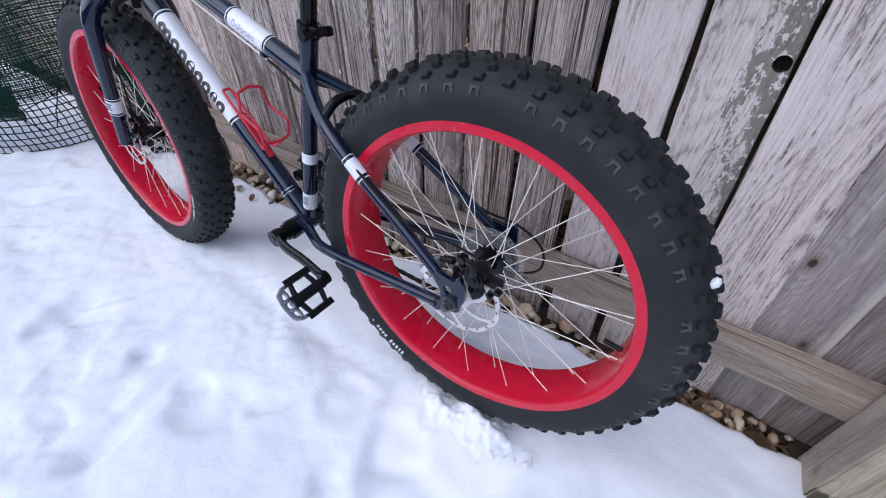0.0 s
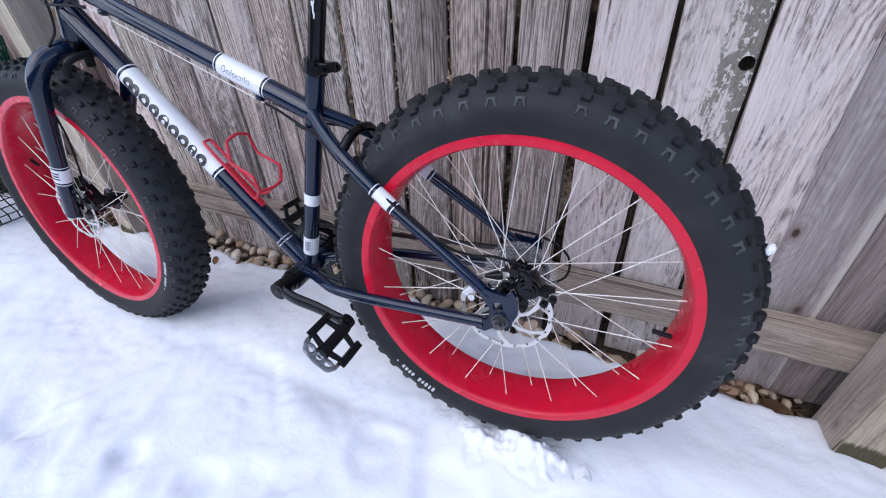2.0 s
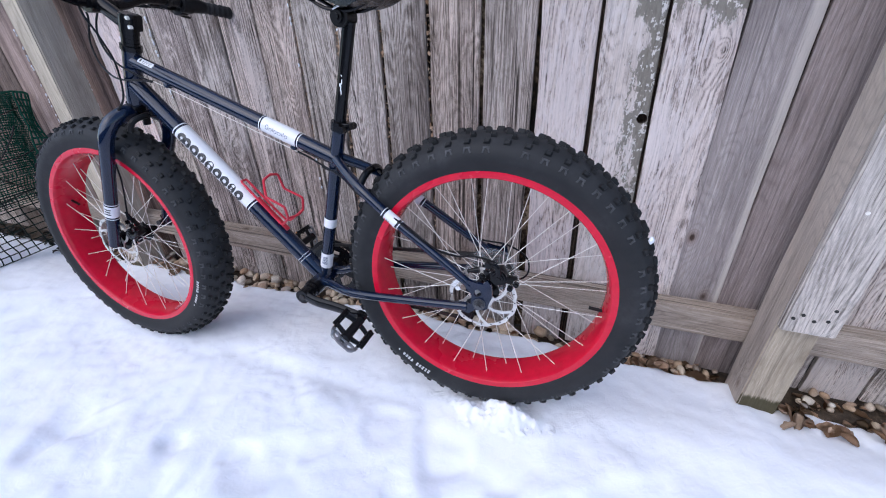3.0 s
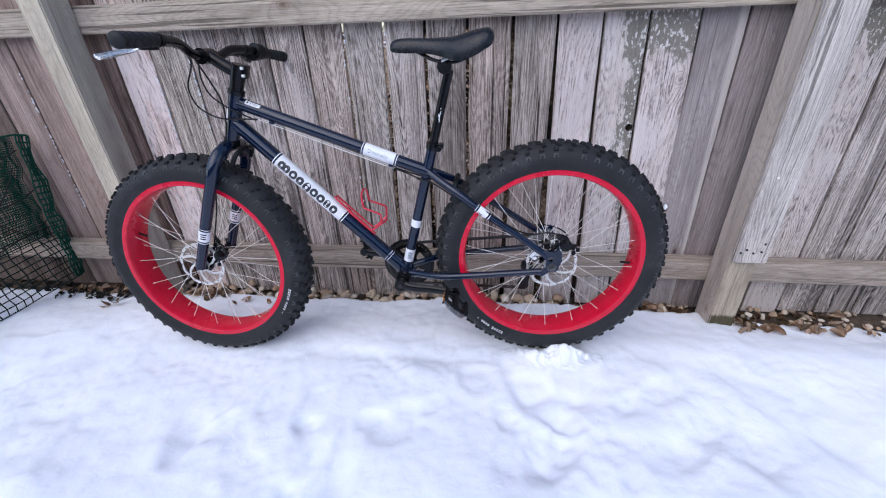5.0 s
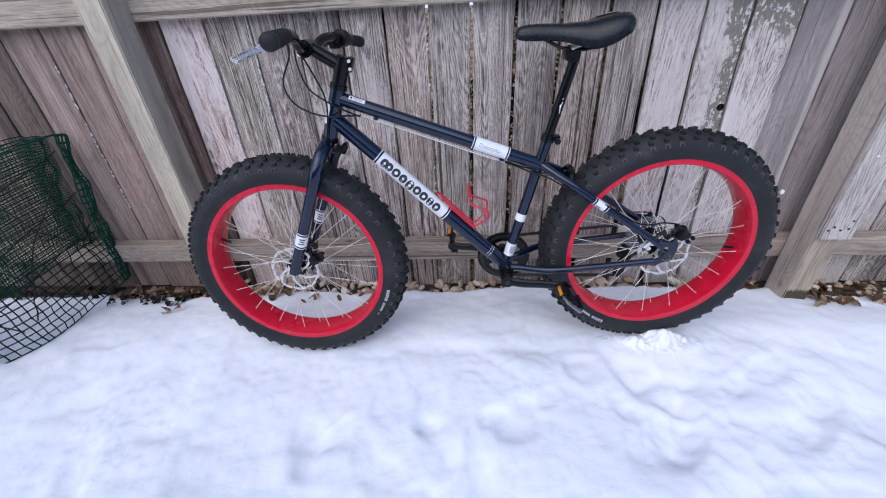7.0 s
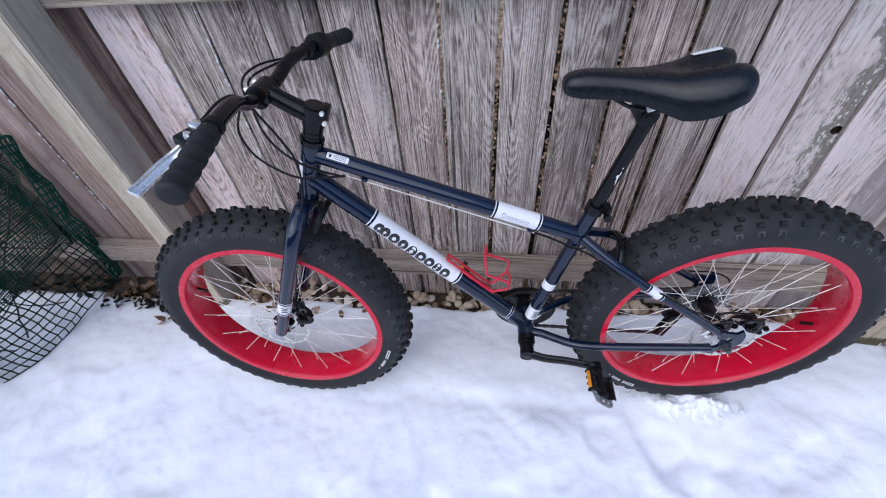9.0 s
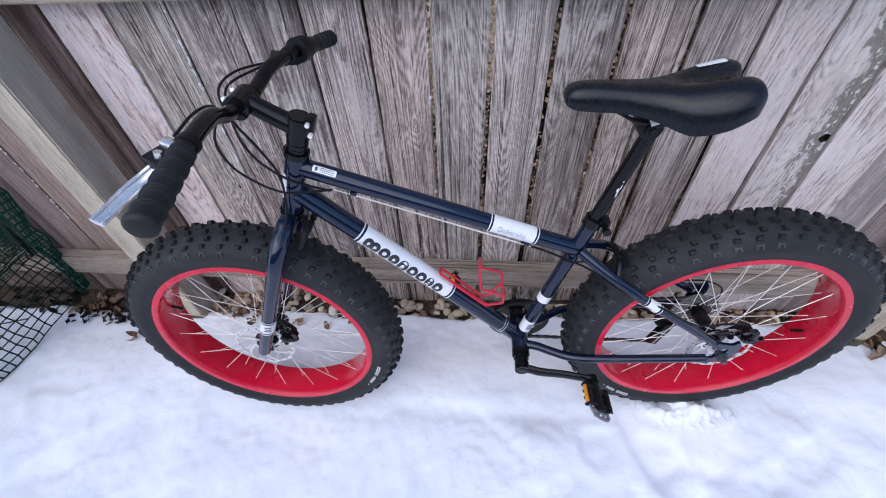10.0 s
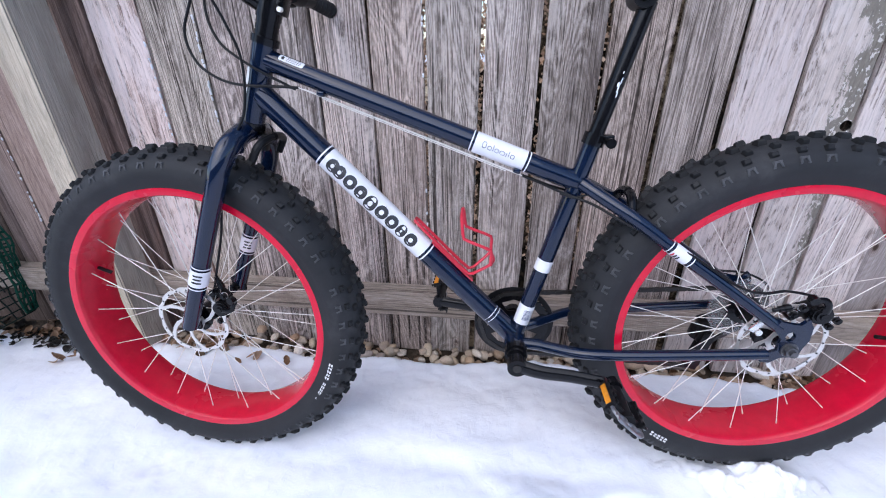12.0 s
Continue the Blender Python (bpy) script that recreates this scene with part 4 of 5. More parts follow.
# ---- fat-tyre bicycle ----
LEANING = pose(0, -0.0085, 0) @ pose(0, 0, 0, 0, 0, 0.83) @ pose(0, 0, 0, -2.72, 0, 0)
# local axes: x to the rear, y to the drive side, z up in the frame's plane
bike = tagged(empty("fat_bicycle", LEANING),
              "navy blue fat-tyre mountain bicycle with red rims leaning at the fence", "bicycle")

REAR = Vector((0.001, 0, 0.345))
FRONT = Vector((-1.179, -0.010, 0.3185))
BB = Vector((-0.480, 0, 0.268))
SEAT_TOP = Vector((-0.368, 0, 0.700))
HEAD_TOP = Vector((-0.956, 0, 0.861))
HEAD_LOW = Vector((-1.006, 0, 0.726))
TT = (Vector((-0.957, 0, 0.8335)), Vector((-0.385, 0, 0.6215)))
DT = (Vector((-0.980, 0, 0.7765)), Vector((-0.490, 0, 0.2800)))
AXIS = (HEAD_TOP - HEAD_LOW).normalized()

# frame tubes
head = part("head_tube", tube([HEAD_LOW, HEAD_LOW.lerp(HEAD_TOP, 0.04), HEAD_LOW.lerp(HEAD_TOP, 0.96), HEAD_TOP], 0.0215, 24), NAVY, bike)
for t in (-0.03, 1.03):
    c = HEAD_LOW.lerp(HEAD_TOP, t)
    part("headset_cup", tube([c - AXIS * 0.006, c - AXIS * 0.003, c + AXIS * 0.003, c + AXIS * 0.006], 0.0245, 24), BLACK, head, "black headset cup")
bm = bmesh.new()
mark(bm, HEAD_LOW, HEAD_TOP, 0.0222, 0.50, 0.062, -45, 0.016)
part("badge", bm, WHITE, head, "white head badge")
top = part("top_tube", tube([*TT], 0.0188, 24), NAVY, bike)
down = part("down_tube", tube([*DT], 0.0228, 24), NAVY, bike)
seat_tube = part("seat_tube", tube([BB, SEAT_TOP], 0.0162, 24), NAVY, bike)
bm = bmesh.new()
disc(bm, BB, (0, 1, 0), 0.0235, 0.100, 28)
part("bottom_bracket", bm, NAVY, bike)

# decals
bm = band(*DT, 0.233, 0.612, 0.0234, 28)
part("decal", bm, WHITE, down, "white band")
for t, long, tall, hollow in ((0.263, 0.0240, 0.0280, 0.30), (0.288, 0.0240, 0.0280, 0.30), (0.3265, 0.0265, 0.0290, 0.38), (0.3655, 0.0250, 0.0280, 0.30), (0.4055, 0.0260, 0.0350, 0.34),
                              (0.4455, 0.0265, 0.0290, 0.38), (0.4850, 0.0265, 0.0290, 0.38), (0.5220, 0.0215, 0.0290, 0.20), (0.5600, 0.0260, 0.0290, 0.34)):
    bm = bmesh.new()
    mark(bm, *DT, 0.0238, t, long, -9 if tall < 0.03 else -2, tall, hollow, 24, 0.9)
    part("decal_mark", bm, INK, down, "bold black rounded mark")
for t in (0.223, 0.622):
    part("decal_stripe", band(*DT, t - 0.0022, t + 0.0022, 0.0233, 28), WHITE, down, "thin white line")
bm = band(*TT, 0.660, 0.822, 0.0194, 28)
part("decal", bm, WHITE, top, "white band")
for t, long, tall, hollow in ((0.690, 0.0080, 0.0125, 0.76), (0.7075, 0.0078, 0.0078, 0.74), (0.7185, 0.0012, 0.0125, 0), (0.7300, 0.0078, 0.0078, 0.74), (0.7480, 0.0105, 0.0076, 0.78),
                              (0.7610, 0.0012, 0.0085, 0), (0.7680, 0.0012, 0.0115, 0), (0.7800, 0.0078, 0.0078, 0.74)):
    bm = bmesh.new()
    mark(bm, *TT, 0.0198, t, long, -4 - (7 if tall > 0.01 else 0), tall, hollow)
    part("decal_mark", bm, INK_BLUE, top, "thin slate-blue outline")
for t in (0.651, 0.831):
    part("decal_stripe", band(*TT, t - 0.0018, t + 0.0018, 0.0193, 28), WHITE, top, "thin white line")
bm = bmesh.new()
mark(bm, *TT, 0.0192, 0.080, 0.046, -52, 0.0135, 0, 24, 0.22)
part("warning_label", bm, WHITE, top, "small white label")
bm = bmesh.new()
mark(bm, *TT, 0.0195, 0.054, 0.005, -52, 0.008, 0, 12, 0.4)
for k in range(7):
    for v in (-1, 0, 1):
        mark(bm, *TT, 0.0195, 0.068 + 0.0062 * k, 0.0028 if (k + v) % 3 else 0.0034, -52 + v * 11, 0.0014, 0, 8, 0.3)
part("label_print", bm, INK, top, "tiny grey print")
part("decal", band(BB, SEAT_TOP, 0.393, 0.450, 0.0167, 24), WHITE, seat_tube, "white band")
part("label", band(BB, SEAT_TOP, 0.098, 0.203, 0.0167, 24), WHITE, seat_tube, "white serial label")
bm = bmesh.new()
for k in range(9):
    mark(bm, BB, SEAT_TOP, 0.0171, 0.128 + 0.0065 * k, 0.0018 if k % 3 else 0.0012, 10, 0.016)
part("label_print", bm, INK_BLUE, seat_tube, "fine grey bars")
for t in (0.900, 0.912):
    bm = bmesh.new()
    mark(bm, DT[0], DT[1], 0.0233, t, 0.0022, -30, 0.05)
    part("decal_stripe", bm, WHITE, down, "thin white line")

# stays, bridge, dropouts
for s in (-1, 1):
    line = curve([(-0.381, 0.012 * s, 0.622), (-0.335, 0.040 * s, 0.596), (-0.285, 0.062 * s, 0.567), (-0.215, 0.073 * s, 0.517), (-0.12, 0.080 * s, 0.453), (-0.022, 0.088 * s, 0.385)], 6)
    stay = part("seat_stay", tube(line, (0.0125, 0.0105), 14), NAVY, bike)
    a, b = Vector((-0.243, 0.0695 * s, 0.537)), Vector((-0.178, 0.0762 * s, 0.4915))
    part("decal", band(a, b, 0.24, 0.66, 0.0126, 18), WHITE, stay, "white band")
    if s < 0:
        for t, ink in ((0.30, CAGE_RED), (0.37, INK), (0.44, INK)):
            bm = bmesh.new()
            mark(bm, a, b, 0.0129, t, 0.0032, 42, 0.011, 0, 12, 0.4)
            part("decal_mark", bm, ink, stay, "short printed bar")
    for t in (0.16, 0.745):
        part("decal_stripe", band(a, b, t - 0.012, t + 0.012, 0.0126, 18), WHITE, stay, "thin white line")
    line = curve([(-0.470, 0.030 * s, 0.274), (-0.435, 0.041 * s, 0.280), (-0.40, 0.058 * s, 0.285), (-0.352, 0.078 * s, 0.292), (-0.28, 0.085 * s, 0.299), (-0.15, 0.088 * s, 0.313), (-0.028, 0.090 * s, 0.327)], 6)
    part("chain_stay", tube(line, (0.0122, 0.0105), 14), NAVY, bike)
    bm = bmesh.new()
    outline = [(-0.052, 0.312), (-0.030, 0.309), (-0.012, 0.322), (0.002, 0.325), (0.016, 0.326), (0.028, 0.333), (0.031, 0.348), (0.040, 0.368), (0.037, 0.398), (0.024, 0.416), (0.010, 0.402), (-0.012, 0.404), (-0.036, 0.408), (-0.044, 0.390), (-0.022, 0.368), (-0.022, 0.340), (-0.040, 0.332)]
    outline = [(REAR.x - 0.002 + x * 0.76, 0.352 + (z - 0.352) * 0.9) for x, z in outline]
    plate(bm, outline, (0.090 if s > 0 else -0.097), 0.007, [ring_points(-0.004, 0.372, 0.0085, 8, 1.2)])
    drop = part("dropout", bm, NAVY, bike)
    bm = bmesh.new()
    disc(bm, (REAR.x, 0.0985 * s, REAR.z), (0, 1, 0), 0.0145, 0.003, 20)
    disc(bm, (REAR.x, 0.103 * s, REAR.z), (0, 1, 0), 0.0110, 0.008, 6)
    disc(bm, (REAR.x, 0.109 * s, REAR.z), (0, 1, 0), 0.0062, 0.010, 12)
    part("axle_nut", bm, NUT, drop, "dull grey axle nut")
bm = tube(curve([(-0.30, -0.056, 0.578), (-0.295, -0.03, 0.60), (-0.293, 0, 0.606), (-0.295, 0.03, 0.60), (-0.30, 0.056, 0.578)], 6), 0.0085, 12)
part("brake_bridge", bm, BLACK, bike, "black arched stay bridge")

# seat clamp, seat post, saddle
SEAT_DIR = (SEAT_TOP - BB).normalized()
bm = bmesh.new()
sweep(bm, [SEAT_TOP - SEAT_DIR * 0.010, SEAT_TOP + SEAT_DIR * 0.010], 0.0200, 24)
block(bm, SEAT_TOP + Vector((0.021, 0, 0.000)), (0.024, 0.026, 0.016), bevel=0.003)
disc(bm, SEAT_TOP + Vector((0.022, -0.004, -0.003)), (0, 1, 0), 0.006, 0.052, 12)
for s in (-1, 1):
    disc(bm, SEAT_TOP + Vector((0.022, 0.027 * s - 0.004, -0.003)), (0, 1, 0), 0.0085, 0.008, 14)
part("seat_clamp", bm, BLACK, bike, "black quick-release clamp")
POST_TOP = SEAT_TOP + SEAT_DIR * 0.216
post = part("seat_post", tube([SEAT_TOP, SEAT_TOP + SEAT_DIR * 0.16, POST_TOP], 0.0138, 20), BLACK, bike)
bm = bmesh.new()
for k, (t, w, h, g) in enumerate(((0.36, 0.010, 0.002, 18), (0.40, 0.014, 0.0025, 10), (0.43, 0.008, 0.004, 2), (0.46, 0.012, 0.002, 14), (0.52, 0.004, 0.002, 6))):
    mark(bm, SEAT_TOP, POST_TOP, 0.0142, t, w, g, h, 0, 9)
part("scratches", bm, WHITE, post, "bright scuff marks")
bm = bmesh.new()
HINGE = POST_TOP + Vector((-0.011, 0, 0.009))
disc(bm, HINGE, (0, 1, 0), 0.020, 0.040, 24)
disc(bm, HINGE, (0, 1, 0), 0.011, 0.054, 16)
disc(bm, HINGE, (0, 1, 0), 0.006, 0.062, 6)
part("saddle_clamp", bm, PLASTIC, post, "black round saddle clamp")


def saddle_mesh():
    """Lofted shell: long nose, flared tail with a dip between two lobes."""
    bm = bmesh.new()
    # share of the length, half width, height of the top, height of the skirt's hem
    rows = [(0.0, 0.010, 0.971, 0.966), (0.015, 0.019, 0.981, 0.960), (0.06, 0.025, 0.988, 0.955), (0.16, 0.028, 0.991, 0.953), (0.30, 0.031, 0.990, 0.952), (0.42, 0.037, 0.989, 0.948),
            (0.52, 0.046, 0.990, 0.941), (0.62, 0.060, 0.993, 0.933), (0.68, 0.067, 0.997, 0.931), (0.76, 0.073, 1.003, 0.936), (0.84, 0.076, 1.008, 0.945), (0.91, 0.074, 1.011, 0.956), (0.96, 0.069, 1.009, 0.964),
            (0.99, 0.058, 1.001, 0.974), (1.0, 0.044, 0.990, 0.979)]
    tops = curve([(t, w, z) for t, w, z, h in rows], 4)
    hems = curve([(t, 0, h) for t, w, z, h in rows], 4)
    n = 40
    rings = []
    for p, q in zip(tops, hems):
        rings.append([bm.verts.new(saddle_point(p.x, p.y, p.z, q.z, math.pi * k / (n - 1))) for k in range(n)])
    for a, b in zip(rings, rings[1:]):
        for k in range(n - 1):
            bm.faces.new((a[k], a[k + 1], b[k + 1], b[k]))
        bm.faces.new((a[n - 1], a[0], b[0], b[n - 1]))
    bm.faces.new(rings[0])
    bm.faces.new(rings[-1])
    return bm


def saddle_point(t, w, top_z, hem, a):
    """A point of the padding at a share of the length, at an angle round the section."""
    c, s = math.cos(a), math.sin(a)
    y = w * math.copysign(abs(c) ** 0.75, c)
    z = hem + (top_z - hem) * abs(s) ** 0.62
    dip = 0.016 * smooth(0.50, 0.90, t) * math.exp(-(y / 0.022) ** 2)
    back = 0.018 * smooth(0.9, 1.0, t) * math.exp(-(y / 0.02) ** 2)
    return Vector((-0.474 + 0.284 * t - back, y, z - dip * abs(s)))


saddle = part("saddle", saddle_mesh(), VINYL, bike, "smooth black padded saddle", sharp=60)
for s in (-1, 1):
    rail = tube(curve([(-0.410, 0.014 * s, 0.962), (-0.384, 0.020 * s, 0.948), (-0.348, 0.022 * s, 0.932), (-0.292, 0.022 * s, 0.928), (-0.245, 0.034 * s, 0.946), (-0.215, 0.045 * s, 0.968)], 5), 0.0036, 8)
    part("saddle_rail", rail, BLACK, saddle, "thin black steel rail")
bm = bmesh.new()
block(bm, (-0.318, -0.022, 0.938), (0.030, 0.018, 0.002), pose(0, 0, 0, 25, -20, 0), 0)
part("rail_label", bm, WHITE, saddle, "white paper label")
bm = bmesh.new()
grid = [[bm.verts.new(saddle_point(0.74 + 0.022 * i, 0.0720 + 0.0005 * i, 1.0015 + 0.0012 * i, 0.935 + 0.0028 * i, radians(50 + 4.6 * j)) + Vector((0, 0, 0.0022))) for j in range(6)] for i in range(8)]
for u, v in zip(grid, grid[1:]):
    for j in range(5):
        bm.faces.new((u[j], u[j + 1], v[j + 1], v[j]))
part("tail_label", bm, WHITE, saddle, "white printed patch")

# fork
STEER_TOP = HEAD_TOP + AXIS * 0.076
fork = part("fork_crown", tube(curve([(-1.018, -0.060, 0.690), (-1.016, -0.035, 0.706), (-1.014, 0, 0.711), (-1.016, 0.035, 0.706), (-1.018, 0.060, 0.690)], 6), 0.020, 16), NAVY, bike)
for s in (-1, 1):
    yl = -0.0985 if s < 0 else 0.084
    leg = tube(curve([(-1.016, 0.046 * s, 0.702), (-1.022, 0.072 * s, 0.688), (-1.034, 0.090 * s, 0.655), (-1.050, 0.0945 * s, 0.612), (-1.090, yl * 0.98, 0.520), (-1.178, yl, 0.313)], 6), (0.0205, 0.0165), 20)
    part("fork_leg", leg, NAVY, fork)
    a, b = Vector((-1.090, yl * 0.98, 0.520)), Vector((-1.178, yl, 0.313))
    bm = band(a, b, 0.315, 0.485, 0.0188, 22)
    part("fork_decal", bm, WHITE, fork, "white band")
    for t in (0.287, 0.513):
        part("fork_stripe", band(a, b, t - 0.006, t + 0.006, 0.0187, 22), WHITE, fork, "thin white line")
    bm = bmesh.new()
    for k in range(3):
        mark(bm, a, b, 0.0192, 0.360 + 0.036 * k, 0.0044, -18, 0.019 - 0.003 * (k == 1), 0, 18, 0.5)
    part("fork_marks", bm, INK, fork, "short black bars")
    bm = bmesh.new()
    disc(bm, (FRONT.x, 0.078 * s - 0.008, FRONT.z), (0, 1, 0), 0.012, 0.030, 12)
    block(bm, (FRONT.x + 0.004, 0.086 * s - 0.006, FRONT.z + 0.004), (0.036, 0.008, 0.040), bevel=0.003)
    part("fork_end", bm, BLACK, fork, "black fork end")
bm = bmesh.new()
block(bm, (-0.988, 0.0, 0.688), (0.010, 0.020, 0.034), pose(0, 0, 0, 0, 10, 0), 0.004)
sweep(bm, curve([(-0.992, -0.052, 0.662), (-0.975, -0.046, 0.690), (-0.968, 0, 0.700), (-0.975, 0.046, 0.690), (-0.992, 0.052, 0.662)], 5), 0.0075, 10)
part("fork_brace", bm, PLASTIC, fork, "black arched brace behind the crown")

# steerer, stem, handlebar
part("steerer", tube([HEAD_TOP + AXIS * 0.008, STEER_TOP], 0.0185, 24), BLACK, bike, "gloss black steerer column")
for t in (0.014, 0.024, 0.034):
    c = HEAD_TOP + AXIS * t
    part("spacer", tube([c - AXIS * 0.0042, c - AXIS * 0.0034, c + AXIS * 0.0034, c + AXIS * 0.0042], 0.0200, 24), BLACK, bike, "black headset spacer")
BAR = Vector((-1.022, 0, 0.964))
STEM_A = HEAD_TOP + AXIS * 0.062
bm = bmesh.new()
sweep(bm, [STEM_A - AXIS * 0.023, STEM_A - AXIS * 0.020, STEM_A + AXIS * 0.014, STEM_A + AXIS * 0.018], 0.0215, 24)
sweep(bm, curve([STEM_A + Vector((-0.010, 0, 0.002)), STEM_A.lerp(BAR, 0.5), BAR + Vector((0.012, 0, -0.001))], 6), (0.0185, 0.0165), 18)
sweep(bm, [BAR + Vector((0, -0.026, 0)), BAR + Vector((0, 0.026, 0))], 0.0215, 24)
block(bm, STEM_A + Vector((0.022, 0, 0)), (0.016, 0.030, 0.038), pose(0, 0, 0, 0, 20, 0), 0.004)
stem = part("stem", bm, BLACK, bike, "gloss black stem")
spots = [(STEM_A + Vector((0.024, -0.018, dz)), (0, 1, 0)) for dz in (-0.010, 0.010)]
spots += [(BAR + Vector((-0.018, dy, dz)), (1, 0, 0.3)) for dy in (-0.018, 0.018) for dz in (-0.014, 0.014)]
for at, axis in spots:
    bm = bmesh.new()
    disc(bm, at, axis, 0.0042, 0.008, 10)
    part("stem_bolt", bm, STEEL, stem, "small steel bolt")
bm = bmesh.new()
sweep(bm, [STEM_A + AXIS * 0.018, STEM_A + AXIS * 0.022], 0.0185, 24)
part("top_cap", bm, BLACK, stem, "round black top cap")


def bar_line(s):
    return [BAR + Vector((x, y * s, z - 0.055 * y * s)) for x, y, z in ((0, 0, 0), (0, 0.040, 0.0005), (0.003, 0.070, 0.006), (0.010, 0.105, 0.020), (0.018, 0.140, 0.026), (0.030, 0.210, 0.025), (0.060, 0.364, 0.012))]


bar = part("handlebar", tube(curve([*bar_line(-1)[::-1], *bar_line(1)[1:]], 6), 0.0128, 16), BLACK, bike, "gloss black riser handlebar")


def on_bar(s, y):
    pts = bar_line(s)
    for a, b in zip(pts, pts[1:]):
        if abs(a.y) <= y <= abs(b.y) + 1e-6:
            return a.lerp(b, (y - abs(a.y)) / (abs(b.y) - abs(a.y)))
    return pts[-1]


def grip(s, y0, y1, name_label):
    bm = bmesh.new()
    a, b = on_bar(s, y0), on_bar(s, y1)
    n = 30
    seg = 20
    d = (b - a).normalized()
    u = d.cross(Vector((0, 0, 1))).normalized()
    w = u.cross(d)
    rings = []
    for i in range(n * 2 + 1):
        t = i / (n * 2)
        banded = math.sin(t * math.pi * 10) > -0.1 and 0.08 < t < 0.86
        r = 0.0150 + 0.0016 * t + (0.0011 if banded and i % 2 else 0.0) - (0.0006 if 0.08 < t < 0.86 and not banded else 0)
        if t < 0.05 or t > 0.95:
            r += 0.0008
        rings.append([bm.verts.new(a.lerp(b, t) + (u * math.cos(q) + w * math.sin(q)) * r) for q in (2 * math.pi * k / seg for k in range(seg))])
    for p, q in zip(rings, rings[1:]):
        for k in range(seg):
            bm.faces.new((p[k], p[(k + 1) % seg], q[(k + 1) % seg], q[k]))
    bm.faces.new(rings[0][::-1])
    end = [bm.verts.new(b + d * 0.004 + (v.co - b) * 0.75) for v in rings[-1]]
    for k in range(seg):
        bm.faces.new((rings[-1][k], rings[-1][(k + 1) % seg], end[(k + 1) % seg], end[k]))
    bm.faces.new(end)
    return part("grip", bm, GRIP, bar, name_label, sharp=50)


grip(-1, 0.226, 0.362, "dark grey ribbed rubber grip")
grip(1, 0.280, 0.362, "short dark ribbed rubber grip")
# twist shifter
bm = bmesh.new()
a, d = on_bar(1, 0.215), (on_bar(1, 0.28) - on_bar(1, 0.215)).normalized()
sweep(bm, [a, a + d * 0.004, a + d * 0.024, a + d * 0.028], 0.0250, 28)
sweep(bm, [a + d * 0.030, a + d * 0.052, a + d * 0.068], (0.0215, 0.0165), 24)
block(bm, a + d * 0.012 + Vector((-0.022, 0, -0.018)), (0.036, 0.026, 0.022), bevel=0.005)
part("twist_shifter", bm, PLASTIC, bar, "round grey-black twist shifter")


def lever(s, y, blade, label):
    """Clamp, body and blade of a brake lever in front of the grip."""
    c = on_bar(s, y)
    bm = bmesh.new()
    sweep(bm, [c + Vector((0, -0.006, 0)), c + Vector((0, 0.006, 0))], 0.0155, 18)
    block(bm, c + Vector((-0.026, 0.016 * s, -0.010)), (0.034, 0.044, 0.016), pose(0, 0, 0, 0, 20, 20 * s), 0.004)
    disc(bm, c + Vector((-0.030, -0.020 * s, -0.010)), (0, 1, 0), 0.0055, 0.030, 10)
    body = part("brake_lever_body", bm, PLASTIC, bar, "black brake lever body")
    pts = curve([c + Vector(p) for p in ((-0.026, 0.024 * s, -0.012), (-0.044, 0.044 * s, -0.022), (-0.056, 0.072 * s, -0.028), (-0.062, 0.097 * s, -0.033), (-0.066, 0.118 * s, -0.035))], 6)
    bm = bmesh.new()
    sweep(bm, pts, (0.0082, 0.0088), 12, flat=0.42, up=(0.5, 0.1, 1))
    arm = part("brake_lever", bm, blade, bar, label)
    for off in (-0.0069, 0.0069):
        bm = bmesh.new()
        sweep(bm, [q + Vector((off * 0.82, 0, -off * 0.45)) + Vector((0.0012, 0, 0.0026)) for q in pts], 0.0022, 8)
        part("blade_rim", bm, blade, arm)
    if s < 0:
        bm = bmesh.new()
        block(bm, c + Vector((-0.020, 0.006 * s, 0.004)), (0.020, 0.016, 0.012), pose(0, 0, 0, 0, 15, -20), 0.003)
        disc(bm, c + Vector((-0.026, 0.026 * s, 0.000)), (0.3, 0.1, 1), 0.005, 0.010, 12)
        part("lever_clamp", bm, blade, body, "bright silver clamp and pivot screw")


lever(-1, 0.205, SILVER, "polished silver brake lever")
lever(1, 0.178, BLACK, "black brake lever")


def cable(points, r=0.0025, label="black cable housing"):
    part("cable", tube(curve(points, 8), r, 8), PLASTIC, bike, label)


cable([(-1.040, -0.165, 0.990), (-1.048, -0.100, 0.990), (-1.056, -0.045, 0.978), (-1.078, 0.004, 0.945), (-1.113, 0.010, 0.882), (-1.097, 0.002, 0.832), (-1.050, -0.012, 0.803), (-0.995, -0.028, 0.792), (-0.945, -0.024, 0.790), (-0.90, -0.012, 0.787)])
cable([(-1.050, 0.165, 0.965), (-1.078, 0.085, 0.966), (-1.072, 0.035, 0.955), (-1.055, -0.002, 0.905), (-1.033, -0.014, 0.862), (-0.990, -0.028, 0.833), (-0.955, -0.026, 0.812), (-0.905, -0.012, 0.784)])
cable([(-1.040, 0.200, 0.962), (-1.078, 0.115, 0.975), (-1.074, 0.030, 0.975), (-1.030, -0.040, 0.955), (-1.002, -0.038, 0.892), (-0.988, -0.031, 0.830), (-1.000, -0.032, 0.750), (-1.012, -0.060, 0.705), (-1.040, -0.085, 0.62), (-1.075, -0.072, 0.52), (-1.115, -0.066, 0.42), (-1.128, -0.066, 0.385)])
